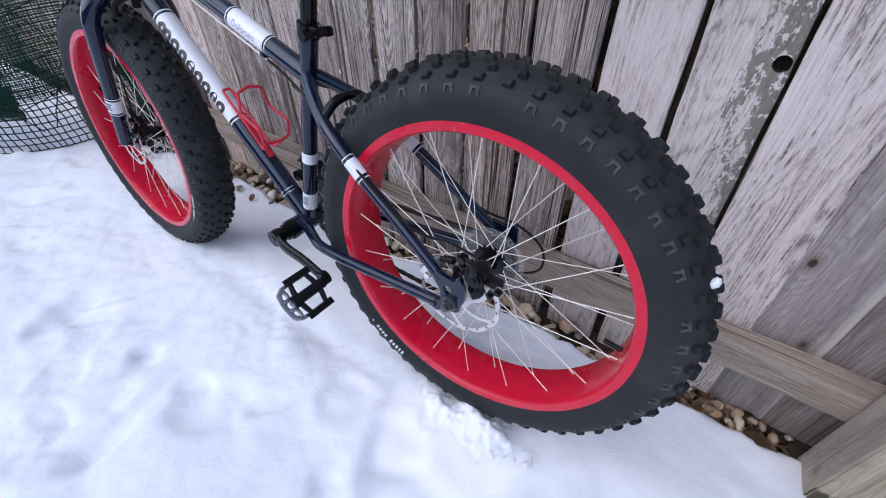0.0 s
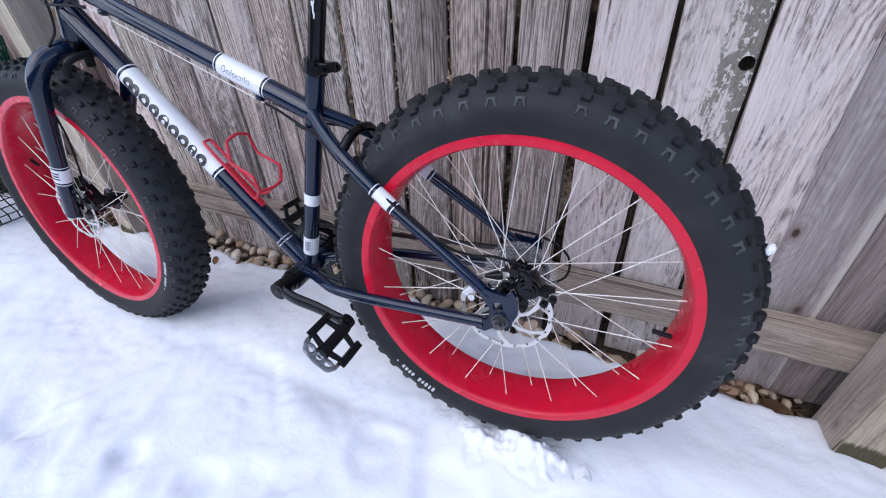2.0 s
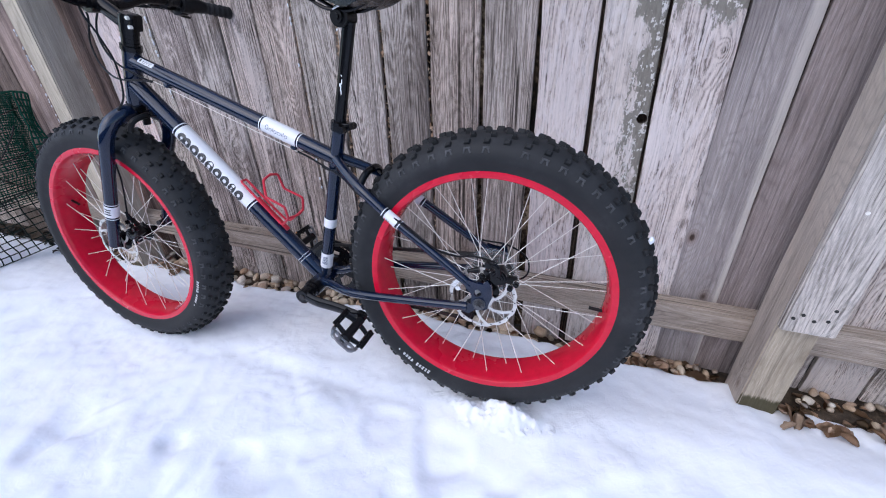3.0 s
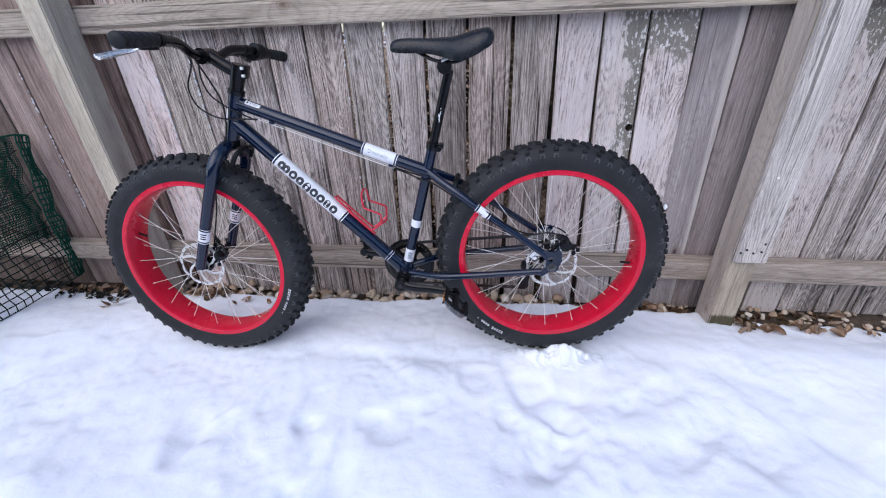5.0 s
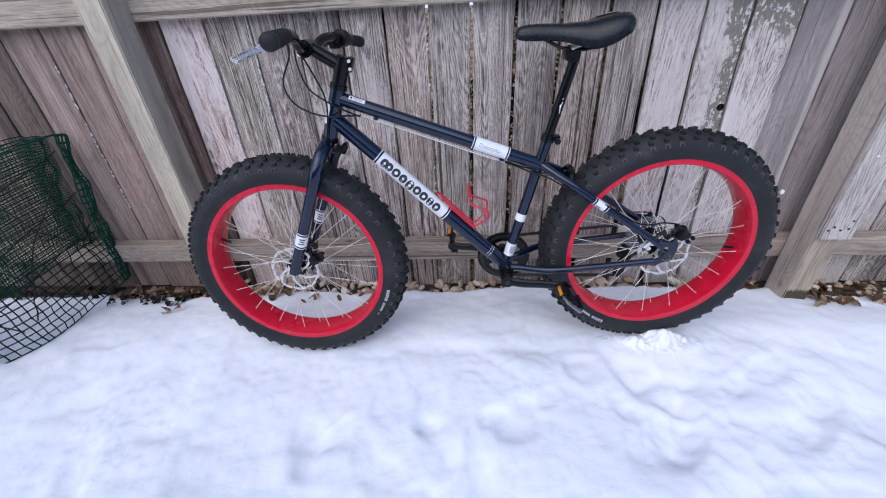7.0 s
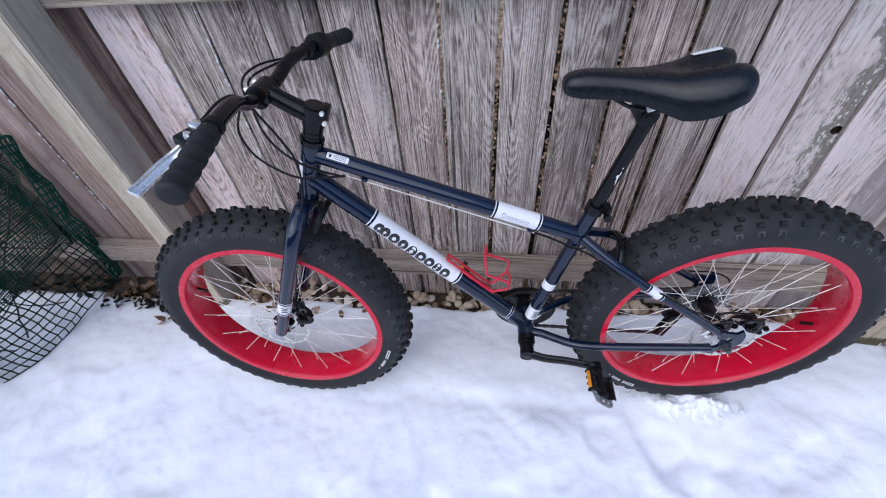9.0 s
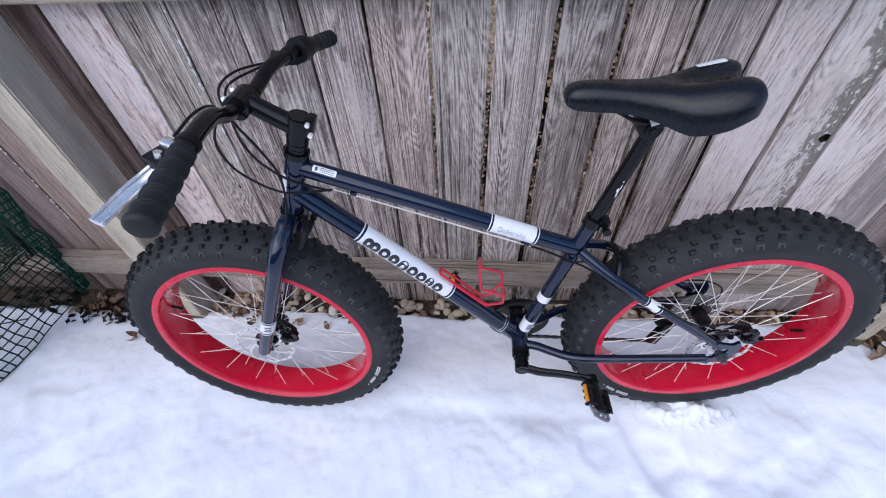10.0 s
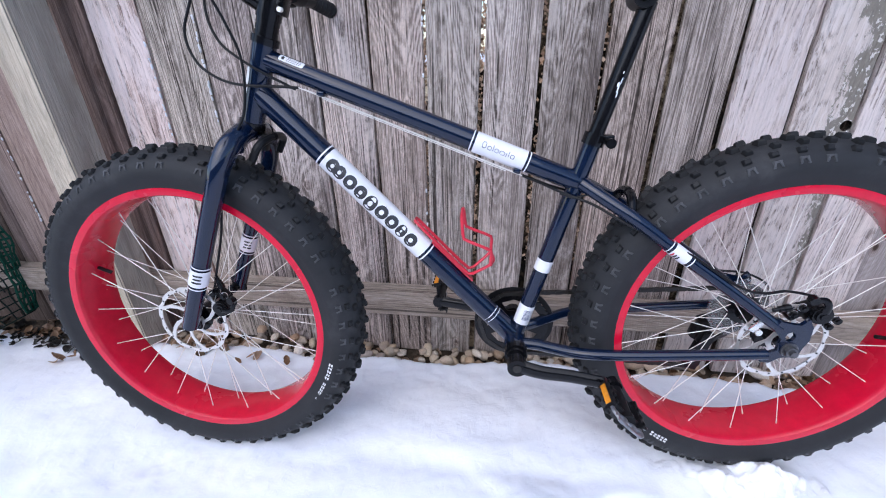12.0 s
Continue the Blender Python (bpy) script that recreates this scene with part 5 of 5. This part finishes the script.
cable([(-0.49, -0.010, 0.634), (-0.46, -0.011, 0.623), (-0.42, -0.016, 0.607), (-0.36, -0.032, 0.588), (-0.30, -0.060, 0.560), (-0.20, -0.080, 0.518), (-0.11, -0.084, 0.463), (-0.06, -0.078, 0.448), (-0.02, -0.074, 0.452), (0.03, -0.072, 0.444)])
cable([(-0.49, 0.010, 0.631), (-0.44, 0.015, 0.612), (-0.40, 0.022, 0.600), (-0.32, 0.066, 0.575), (-0.20, 0.085, 0.50), (-0.07, 0.098, 0.415), (0.02, 0.105, 0.40), (0.075, 0.105, 0.37), (0.080, 0.105, 0.32), (0.04, 0.105, 0.29), (0.0, 0.105, 0.288)])
cable([(-0.42, -0.018, 0.604), (-0.395, -0.022, 0.598), (-0.36, -0.026, 0.606), (-0.335, -0.036, 0.592), (-0.30, -0.052, 0.574)], 0.002)
for y, z in ((-0.011, 0.787), (0.011, 0.784)):
    part("bare_cable", tube([(-0.90, y, z), (-0.49, y, z - 0.153)], 0.0010, 6), STEEL, bike, "thin bare steel cable")
for x in (-0.86, -0.50):
    bm = bmesh.new()
    z = 0.788 - (x + 0.90) * 0.3725
    block(bm, (x, 0, z + 0.004), (0.014, 0.030, 0.010), pose(0, 0, 0, 0, 18, 0), 0.003)
    part("cable_stop", bm, NAVY, top)
bm = tube([(-0.86, -0.004, 0.768), (-0.52, -0.004, 0.641)], 0.0009, 6)
part("bare_cable", bm, STEEL, bike, "thin bare steel cable")

# bottle cage
bm = bmesh.new()
DD = (DT[1] - DT[0]).normalized()
UP = Vector((-DD.z, 0, DD.x))
if UP.z < 0:
    UP = -UP


def dt_at(along, out, side):
    p = DT[0] + DD * along + UP * out
    return Vector((p.x, side, p.z))


def bend(points, keep=0.2):
    """A bent wire: the corners are rounded only a little."""
    out = [points[0]]
    for a, b, c in zip(points, points[1:], points[2:]):
        out += [b.lerp(a, keep), b.lerp(a, keep * 0.3).lerp(b.lerp(c, keep * 0.3), 0.5), b.lerp(c, keep)]
    return out + [points[-1]]


for s in (-1, 1):
    wire = ((-0.695, 0.0, 0.538), (-0.695, 0.010, 0.538), (-0.584, 0.012, 0.4225), (-0.541, 0.032, 0.458), (-0.540, 0.038, 0.492), (-0.596, 0.036, 0.513), (-0.600, 0.028, 0.556), (-0.600, 0.0, 0.563))
    sweep(bm, bend([Vector((x, y * s, z)) for x, y, z in wire]), 0.0033, 8)
sweep(bm, curve([(-0.541, -0.032, 0.458), (-0.535, 0, 0.456), (-0.541, 0.032, 0.458)], 6), 0.0033, 8)
block(bm, dt_at(0.487, 0.0265, 0), (0.120, 0.014, 0.004), Matrix.Rotation(-math.atan2(DD.z, DD.x), 4, "Y"), 0.001)
part("bottle_cage", bm, CAGE_RED, bike, "bright red wire bottle cage")

# cranks, pedals, chainring, chain
bm = bmesh.new()
disc(bm, BB, (0, 1, 0), 0.0165, 0.205, 18)
disc(bm, BB + Vector((0, -0.056, 0)), (0, 1, 0), 0.0240, 0.016, 20)
disc(bm, BB + Vector((0, -0.070, 0)), (0, 1, 0), 0.0205, 0.010, 20)
disc(bm, BB + Vector((0, 0.058, 0)), (0, 1, 0), 0.0225, 0.020, 20)
part("crank_axle", bm, BLACK, bike, "black axle with cups")


def crank(s, end):
    bm = bmesh.new()
    a = BB + Vector((0, 0.098 * s, 0))
    b = Vector(end)
    sweep(bm, curve([a + (a - b) * 0.06, a, a.lerp(b, 0.25) + Vector((0, 0.004 * s, -0.002)), a.lerp(b, 0.6), b, b + (b - a) * 0.05], 5), (0.0175, 0.0125), 12, flat=0.62, up=(0.05, 1, 0.05))
    disc(bm, a, (0, 1, 0), 0.0195, 0.022, 22)
    disc(bm, b, (0, 1, 0), 0.0150, 0.016, 20)
    arm = part("crank_arm", bm, BLACK, bike, "satin black crank arm")
    bm = bmesh.new()
    disc(bm, a + Vector((0, 0.011 * s, 0)), (0, 1, 0), 0.0085, 0.004, 16)
    part("crank_bolt", bm, DARKSTEEL, arm, "recessed steel bolt")
    return b


def pedal(at, s, tilt):
    """Cage pedal: two toothed side bars, centre barrel, end plate, amber reflectors."""
    m = Matrix.Translation(at) @ pose(0, 0, 0, 0, tilt, 0)
    bm = bmesh.new()
    disc(bm, (0, 0.048 * s, 0), (0, 1, 0), 0.0125, 0.080, 18)
    disc(bm, (0, 0.008 * s, 0), (0, 1, 0), 0.0075, 0.03, 12)
    disc(bm, (0, 0.088 * s, 0), (0, 1, 0), 0.0150, 0.012, 18)
    for x in (-0.040, 0.040):
        block(bm, (x, 0.052 * s, 0), (0.0075, 0.070, 0.020), None, 0.002)
        lip = math.copysign(0.0475, x)
        block(bm, (lip, 0.052 * s, 0.0085), (0.010, 0.068, 0.004), None, 0.001)
        for k in range(4):
            for z in (-0.0120, 0.0120):
                block(bm, (x, (0.024 + 0.019 * k) * s, z), (0.005, 0.008, 0.006), None, 0.001)
        # slanting webs from the barrel to the side bars
        for y0, y1 in ((0.022, 0.030), (0.080, 0.072)):
            sweep(bm, [(0, y0 * s, 0), (x * 0.5, (y0 * 0.6 + y1 * 0.4) * s, 0), (x, y1 * s, 0)], (0.0075, 0.0058), 8)
    pd = part("pedal", bm, PLASTIC, bike, "black plastic platform pedal", at=m @ Matrix.Scale(0.90, 4))
    bm = bmesh.new()
    for cx in (-0.024, 0.0, 0.024):
        sweep(bm, [(cx + 0.012 * math.cos(w), (0.101 + 0.009 * math.sin(w)) * s, 0.002 * math.cos(2 * w)) for w in (2 * math.pi * k / 14 for k in range(15))], 0.0026, 6, flat=1.8, cap=False)
    sweep(bm, curve([(-0.040, 0.086 * s, 0), (-0.037, 0.098 * s, 0), (-0.024, 0.109 * s, 0), (0, 0.112 * s, 0), (0.024, 0.109 * s, 0), (0.037, 0.098 * s, 0), (0.040, 0.086 * s, 0)], 4), 0.0030, 8, flat=1.7)
    part("end_cage", bm, CAGE_STEEL, pd, "scuffed metal end cage")
    for x in (-0.0435, 0.0435):
        bm = bmesh.new()
        block(bm, (x, 0.052 * s, -0.001), (0.004, 0.050, 0.016), None, 0.001)
        part("reflector", bm, AMBER, pd, "amber reflector")


e = crank(-1, (-0.298, -0.122, 0.2570))
pedal(e + Vector((0.003, 0, -0.005)), -1, 42)
e = crank(1, (-0.665, 0.118, 0.278))
pedal(e, 1, 78)

bm = bmesh.new()
teeth = []
for k in range(72):
    a = 2 * math.pi * k / 72
    r = 0.083 if k % 2 else 0.079
    teeth.append((BB.x + r * math.cos(a), BB.z + r * math.sin(a)))
holes = []
for k in range(5):
    a = 2 * math.pi * (k + 0.3) / 5
    holes.append([(BB.x + rr * math.cos(a + da), BB.z + rr * math.sin(a + da)) for rr, da in ((0.062, -0.45), (0.064, 0.0), (0.062, 0.45), (0.036, 0.38), (0.034, 0), (0.036, -0.38))])
plate(bm, teeth, 0.052, 0.003, holes)
ring = part("chainring", bm, BLACK, bike, "black five-arm chainring", sharp=30)
bm = bmesh.new()
lathe([(-0.0015, 0.092), (-0.0015, 0.080), (0.0015, 0.080), (0.0015, 0.092)], 64, True, bm, 0.060)
bmesh.ops.translate(bm, vec=(BB.x, 0, BB.z), verts=bm.verts[:])
part("chain_guard", bm, PLASTIC, ring, "black plastic chain guard ring")

# chain as alternating links
CAGE_A, CAGE_B = Vector((-0.052, 0.054, 0.258)), Vector((-0.068, 0.054, 0.192))
path = [BB + Vector((0.012, 0.0535, 0.081)), REAR + Vector((0.004, 0.0535, 0.047))]
path += [REAR + Vector((0.047 * math.cos(a), 0.0535, 0.047 * math.sin(a))) for a in (1.0, 0.4, -0.3, -0.9)]
path += [CAGE_A + Vector((0.018, 0, 0.0)), CAGE_A + Vector((-0.010, 0, -0.022)), CAGE_B + Vector((0.012, 0, 0.0)), CAGE_B + Vector((-0.004, 0, -0.014)), BB + Vector((0.012, 0.0535, -0.081))]
path += [BB + Vector((0.081 * math.cos(a), 0.0535, 0.081 * math.sin(a))) for a in (-1.9, -2.5, -3.14, 2.5, 1.9)] + [path[0]]
bm = bmesh.new()
flip = 0
for a, b in zip(path, path[1:]):
    n = max(1, round((b - a).length / 0.0127))
    ang = math.atan2(b.z - a.z, b.x - a.x)
    for k in range(n):
        c = a.lerp(b, (k + 0.5) / n)
        flip += 1
        block(bm, c, ((b - a).length / n * 1.12, 0.0075 if flip % 2 else 0.005, 0.0085), Matrix.Rotation(-ang, 4, "Y"))
part("chain", bm, DARKSTEEL, bike, "oily dark steel chain")

# rear derailleur
bm = bmesh.new()
block(bm, (0.006, 0.098, 0.306), (0.032, 0.022, 0.056), pose(0, 0, 0, 0, 15, 0), 0.006)
block(bm, (-0.026, 0.088, 0.284), (0.066, 0.034, 0.030), pose(0, 0, 0, 0, -20, 0), 0.007)
block(bm, (-0.060, 0.074, 0.262), (0.034, 0.030, 0.036), pose(0, 0, 0, 0, 10, 0), 0.008)
for y in (0.063, 0.046):
    block(bm, (-0.060, y, 0.225), (0.026, 0.004, 0.098), pose(0, 0, 0, 0, 14, 0), 0.0015)
disc(bm, CAGE_A, (0, 1, 0), 0.020, 0.005, 22)
disc(bm, CAGE_B, (0, 1, 0), 0.020, 0.005, 22)
part("rear_derailleur", bm, PLASTIC, bike, "black rear derailleur with jockey wheels")


# ---- wheels ----
def tyre_mesh(knob_turn):
    """Casing, sidewall and blocks of tread."""
    prof = [(-0.046, 0.284), (-0.0495, 0.2925)]
    prof += [(0.0575 * math.sin(a), 0.3225 + 0.0420 * math.cos(a)) for a in (-2.05 + 4.1 * k / 22 for k in range(23))]
    prof += [(0.0495, 0.2925), (0.046, 0.284)]
    casing = lathe(prof, 120, False)
    blocks, lugs = bmesh.new(), bmesh.new()

    def knob(angle, phi, size, height, skew, bm=blocks):
        """phi runs from the crown round the casing."""
        cy, cr = 0.0575 * math.sin(phi), 0.3225 + 0.0420 * math.cos(phi)
        out = Vector((0, math.sin(phi), math.cos(phi)))
        over = Vector((0, math.cos(phi), -math.sin(phi)))
        run = Vector((1, 0, 0))
        rot = Matrix.Rotation(angle, 4, "Y")
        vs = []
        for h, k in ((-0.004, 1.14), (height * 0.72, 0.94), (height, 0.70)):
            for u, v in ((-1, -1), (1, -1), (1, 1), (-1, 1)):
                p = Vector((0, cy, cr)) + out * h + run * (u * size[0] * k + skew * v * size[0]) + over * (v * size[1] * k)
                vs.append(bm.verts.new(rot @ p))
        bm.faces.new(vs[8:])
        for lo in (0, 4):
            for i in range(4):
                j = (i + 1) % 4
                bm.faces.new((vs[lo + i], vs[lo + j], vs[lo + 4 + j], vs[lo + 4 + i]))

    n = 54
    for k in range(n):
        a = 2 * math.pi * (k + knob_turn) / n
        st = 2 * math.pi / n
        knob(a, 0.17, (0.0070, 0.0060), 0.0080, 0.15)
        knob(a + st * 0.5, -0.17, (0.0070, 0.0060), 0.0080, -0.15)
        for s in (-1, 1):
            knob(a + st * (0.30 if s > 0 else 0.80), 0.50 * s, (0.0057, 0.0051), 0.0078, 0.1 * s)
            knob(a + st * (0.05 if s > 0 else 0.55), 0.84 * s, (0.0064, 0.0050), 0.0058, -0.1 * s)
            if k % 9:
                # low chevron at the shoulder
                q = a + st * (0.05 if s > 0 else 0.55)
                knob(q - 0.015, 1.23 * s, (0.0020, 0.0058), 0.0020, 0.7, lugs)
                knob(q + 0.015, 1.23 * s, (0.0020, 0.0058), 0.0020, -0.7, lugs)
                knob(q, 1.13 * s, (0.0074, 0.0020), 0.0022, 0, lugs)
    return casing, blocks, lugs


def spoke_mesh(side, trail, flange_r, flange_y, rim_y):
    bm = bmesh.new()
    turn = radians(52 if trail else -52)
    a = Vector((flange_r * math.sin(turn), flange_y * side, flange_r * math.cos(turn)))
    b = Vector((0, rim_y * side, 0.2715))
    sweep(bm, [a, b], 0.00090, 6)
    sweep(bm, [a.lerp(b, 0.945), b], 0.0013, 6)
    return bm


def wheel(name, label, at, turn, hub, valve_angle, print_angle, cassette, lacing):
    W = 0.0075
    rim_prof = [(y + math.copysign(W, y) if abs(y) > 0.001 else y, r) for y, r in [(-0.0415, 0.2935), (-0.0422, 0.287), (-0.0412, 0.2775), (-0.0385, 0.2755), (-0.030, 0.2735), (-0.012, 0.2705), (0, 0.2700), (0.012, 0.2705), (0.030, 0.2735), (0.0385, 0.2755), (0.0412, 0.2775), (0.0422, 0.287), (0.0415, 0.2935), (0.036, 0.288), (-0.036, 0.288)]]
    w = part(name, lathe(rim_prof, 128), RED, bike, label, at=at)
    casing, tread, lugs = tyre_mesh(turn)
    part("tyre", casing, TYRE, w, "black fat tyre with smooth sidewall", sharp=60)
    tagged(part("tread", tread, TREAD, w, "rows of black rubber tread blocks", sharp=40), kind="stuff")
    tagged(part("shoulder_tread", lugs, LUG, w, "low dusty chevron lugs on the tyre shoulder", sharp=40), kind="stuff")
    flange_y, rim_y, flange_r = hub
    bm = bmesh.new()
    lathe([(-0.072, 0.0), (-0.072, 0.011), (-flange_y - 0.006, 0.016), (-flange_y - 0.004, flange_r + 0.004), (-flange_y + 0.001, flange_r + 0.004), (-flange_y + 0.004, 0.019), (flange_y - 0.004, 0.019), (flange_y - 0.001, flange_r + 0.004), (flange_y + 0.004, flange_r + 0.004), (flange_y + 0.006, 0.016), (0.072, 0.011), (0.072, 0.0)], 36, False, bm)
    part("hub", bm, BLACK, w, "black hub shell")
    count = 9
    for side in (-1, 1):
        for trail in (0, 1):
            first = None
            for k in range(count):
                ang = radians(lacing + 40 * k + (0 if trail else 20) - (10 if side > 0 else 0))
                m = Matrix.Rotation(ang, 4, "Y")
                if first is None:
                    first = part("spoke", spoke_mesh(side, trail, flange_r, flange_y, rim_y), STEEL, w, at=m)
                else:
                    again(first, "spoke", w, m)
    # disc rotor on the near side
    bm = bmesh.new()
    n = 60
    wavy = [0.0800 - (0.0030 if k % 6 in (0, 1) else 0) for k in range(n)]
    outer = [(wavy[k] * math.cos(2 * math.pi * k / n), wavy[k] * math.sin(2 * math.pi * k / n)) for k in range(n)]
    windows = [ring_points(0, 0, 0.016, 20)]
    for k in range(6):
        a = 2 * math.pi * k / 6
        lead = [(0.0265 + 0.0450 * t, 0.12 + 0.62 * t) for t in (0, 0.33, 0.66, 1)]
        trail = [(0.0265 + 0.0450 * t, 0.93 + 0.72 * t) for t in (1, 0.66, 0.33, 0)]
        arc = [(0.0715, 0.74 + 0.91 * t) for t in (0.2, 0.4, 0.6, 0.8)]
        windows.append([(rr * math.cos(a + da), rr * math.sin(a + da)) for rr, da in lead + arc + trail])
    rotor_y = -flange_y - (0.034 if cassette else 0.018)
    plate(bm, outer, rotor_y, 0.0019, windows)
    part("brake_rotor", bm, ROTOR, w, "bright steel disc brake rotor", sharp=30)
    bm = bmesh.new()
    for k in range(20):
        a = 2 * math.pi * k / 20
        disc(bm, (0.0738 * math.cos(a), rotor_y - 0.0005, 0.0738 * math.sin(a)), (0, 1, 0), 0.0017, 0.0012, 8)
    part("rotor_holes", bm, INK, w, "small dark drilled holes")
    # valve
    bm = bmesh.new()
    sweep(bm, [(0, 0, 0.271), (0, 0, 0.242), (0, 0, 0.240)], 0.0042, 10)
    part("valve", bm, PLASTIC, w, "black rubber valve", at=Matrix.Rotation(valve_angle, 4, "Y"))
    # white print on the sidewall, as plain bars
    bm = bmesh.new()
    for k, (length, tall) in enumerate([(0.004, 0.0025), (0, 0)] + [(0.0055, 0.0068)] * 4 + [(0, 0)] + [(0.0056, 0.0090), (0.0052, 0.0072), (0.0056, 0.0090), (0.0044, 0.0090), (0.0056, 0.0090)]):
        if length == 0:
            continue
        ang = print_angle + k * 0.0295
        for ra, rb in ((0.316 - tall / 2, 0.316 - tall * 0.12), (0.316 + tall * 0.12, 0.316 + tall / 2)):
            vs = []
            for rr, da in ((ra, -1), (ra, 1), (rb, 1), (rb, -1)):
                an = ang + da * length / 2 / 0.316
                yy = -0.0575 * math.sin(math.acos(max(-1, min(1, (rr - 0.3225) / 0.0420)))) - 0.0012
                vs.append(bm.verts.new((rr * math.cos(an), yy, rr * math.sin(an))))
            bm.faces.new(vs)
    ext = bmesh.ops.extrude_face_region(bm, geom=bm.faces[:])["geom"]
    bmesh.ops.translate(bm, vec=(0, 0.0016, 0), verts=[v for v in ext if isinstance(v, bmesh.types.BMVert)])
    part("tyre_print", bm, TYRE_PRINT, w, "white print bars")
    if cassette:
        bm = bmesh.new()
        for i, r in enumerate((0.056, 0.050, 0.045, 0.040, 0.035, 0.030, 0.026)):
            lathe([(-0.0009, r), (-0.0009, 0.012), (0.0009, 0.012), (0.0009, r)], 44, True, bm, flange_y + 0.012 + 0.0046 * i)
        part("cassette", bm, DARKSTEEL, w, "dark steel cassette")
        bm = lathe([(-0.0014, 0.070), (-0.0006, 0.067), (-0.0008, 0.030), (0.0008, 0.030), (0.0006, 0.067), (0.0014, 0.070)], 48, True, None, flange_y + 0.0065)
        part("spoke_guard", bm, CLEAR, w, "milky clear plastic spoke guard")
    return w


wheel("rear_wheel", "red wide rim rear wheel", LEANING.inverted() @ pose(0.0, 0.010, 0.343, 0, 0, 2.9) @ pose(0, 0, 0, -3.6, 0, 0), 0.2, (0.040, 0.019, 0.029), radians(97), radians(224), True, 18)
wheel("front_wheel", "red wide rim front wheel", LEANING.inverted() @ pose(-1.179, -0.043, 0.3165, 0, 0, 0.8) @ pose(0, 0, 0, -5.7, 0, 0), 0.7, (0.036, 0.017, 0.029), radians(-70.4), radians(325), False, 28)


def caliper(at, turn, label):
    """Mechanical disc caliper: body, stepped housing, actuator arm, cable barrel, bracket and bright bolts."""
    bm = bmesh.new()
    block(bm, (0, 0, 0), (0.034, 0.030, 0.036), None, 0.008)
    block(bm, (-0.026, 0.002, 0.008), (0.034, 0.020, 0.020), pose(0, 0, 0, 0, -14, 0), 0.005)
    block(bm, (0.016, 0.004, -0.022), (0.030, 0.018, 0.018), pose(0, 0, 0, 0, 30, 0), 0.005)
    c = part("brake_caliper", bm, PLASTIC, bike, label, at=Matrix.Translation(at) @ pose(0, 0, 0, 0, turn, 0))
    bm = bmesh.new()
    for y, r, d in ((-0.017, 0.0185, 0.008), (-0.022, 0.0165, 0.006), (-0.026, 0.0120, 0.005), (-0.029, 0.0065, 0.004)):
        disc(bm, (0.002, y, 0.002), (0, 1, 0), r, d, 24)
    part("piston_housing", bm, BLACK, c, "stepped gloss black housing")
    bm = bmesh.new()
    sweep(bm, curve([(0.002, -0.026, 0.004), (0.012, -0.027, 0.020), (0.010, -0.026, 0.034), (-0.004, -0.024, 0.040)], 5), (0.0068, 0.0052), 10, flat=0.6)
    disc(bm, (-0.004, -0.023, 0.040), (0.1, 1, 0.1), 0.0078, 0.012, 14)
    part("actuator_arm", bm, BLACK, c, "curved black actuator arm")
    bm = bmesh.new()
    for x, r, d in ((-0.040, 0.0072, 0.010), (-0.048, 0.0058, 0.010), (-0.056, 0.0042, 0.012)):
        disc(bm, (x, -0.010, 0.030 - (x + 0.040) * 0.2), (1, 0, -0.2), r, d, 14)
    part("cable_barrel", bm, BLACK, c, "ribbed black cable barrel")
    for x, y, z in ((0.028, -0.010, -0.030), (0.012, -0.012, -0.034), (-0.034, -0.013, 0.014), (-0.018, -0.014, 0.022)):
        bm = bmesh.new()
        disc(bm, (x, y, z), (0.1, 1, 0), 0.0066, 0.008, 14)
        disc(bm, (x, y - 0.0045, z), (0.1, 1, 0), 0.0040, 0.004, 6)
        part("mounting_bolt", bm, BLACK, c, "black bolt head")
        bm = bmesh.new()
        disc(bm, (x, y + 0.003, z), (0.1, 1, 0), 0.0078, 0.0022, 16)
        part("washer", bm, SILVER, c, "bright steel washer")


caliper((0.038, -0.066, 0.412), -28, "black mechanical disc brake caliper")
caliper((-1.112, -0.062, 0.352), 62, "black mechanical disc brake caliper")

bm = bmesh.new()
block(bm, (-0.058, -0.086, 0.384), (0.012, 0.005, 0.026), pose(0, 0, 0, 0, 35, 0), 0.002)
disc(bm, (-0.052, -0.086, 0.372), (0, 1, 0), 0.006, 0.008, 12)
part("brake_adapter", bm, SILVER, bike, "small bright alloy brake adapter")

bm = bmesh.new()
bmesh.ops.create_icosphere(bm, subdivisions=3, radius=1.0)
for v in bm.verts:
    v.co = Vector((v.co.x * 0.005, v.co.y * 0.006, v.co.z * 0.008)) * (1 + 0.35 * noise.noise(v.co * 2.2))
tagged(part("snow_clump", bm, SNOW, None, at=pose(0.326, -0.003, 0.520), sharp=180), "small white clump of snow on the tyre tread", "snow")
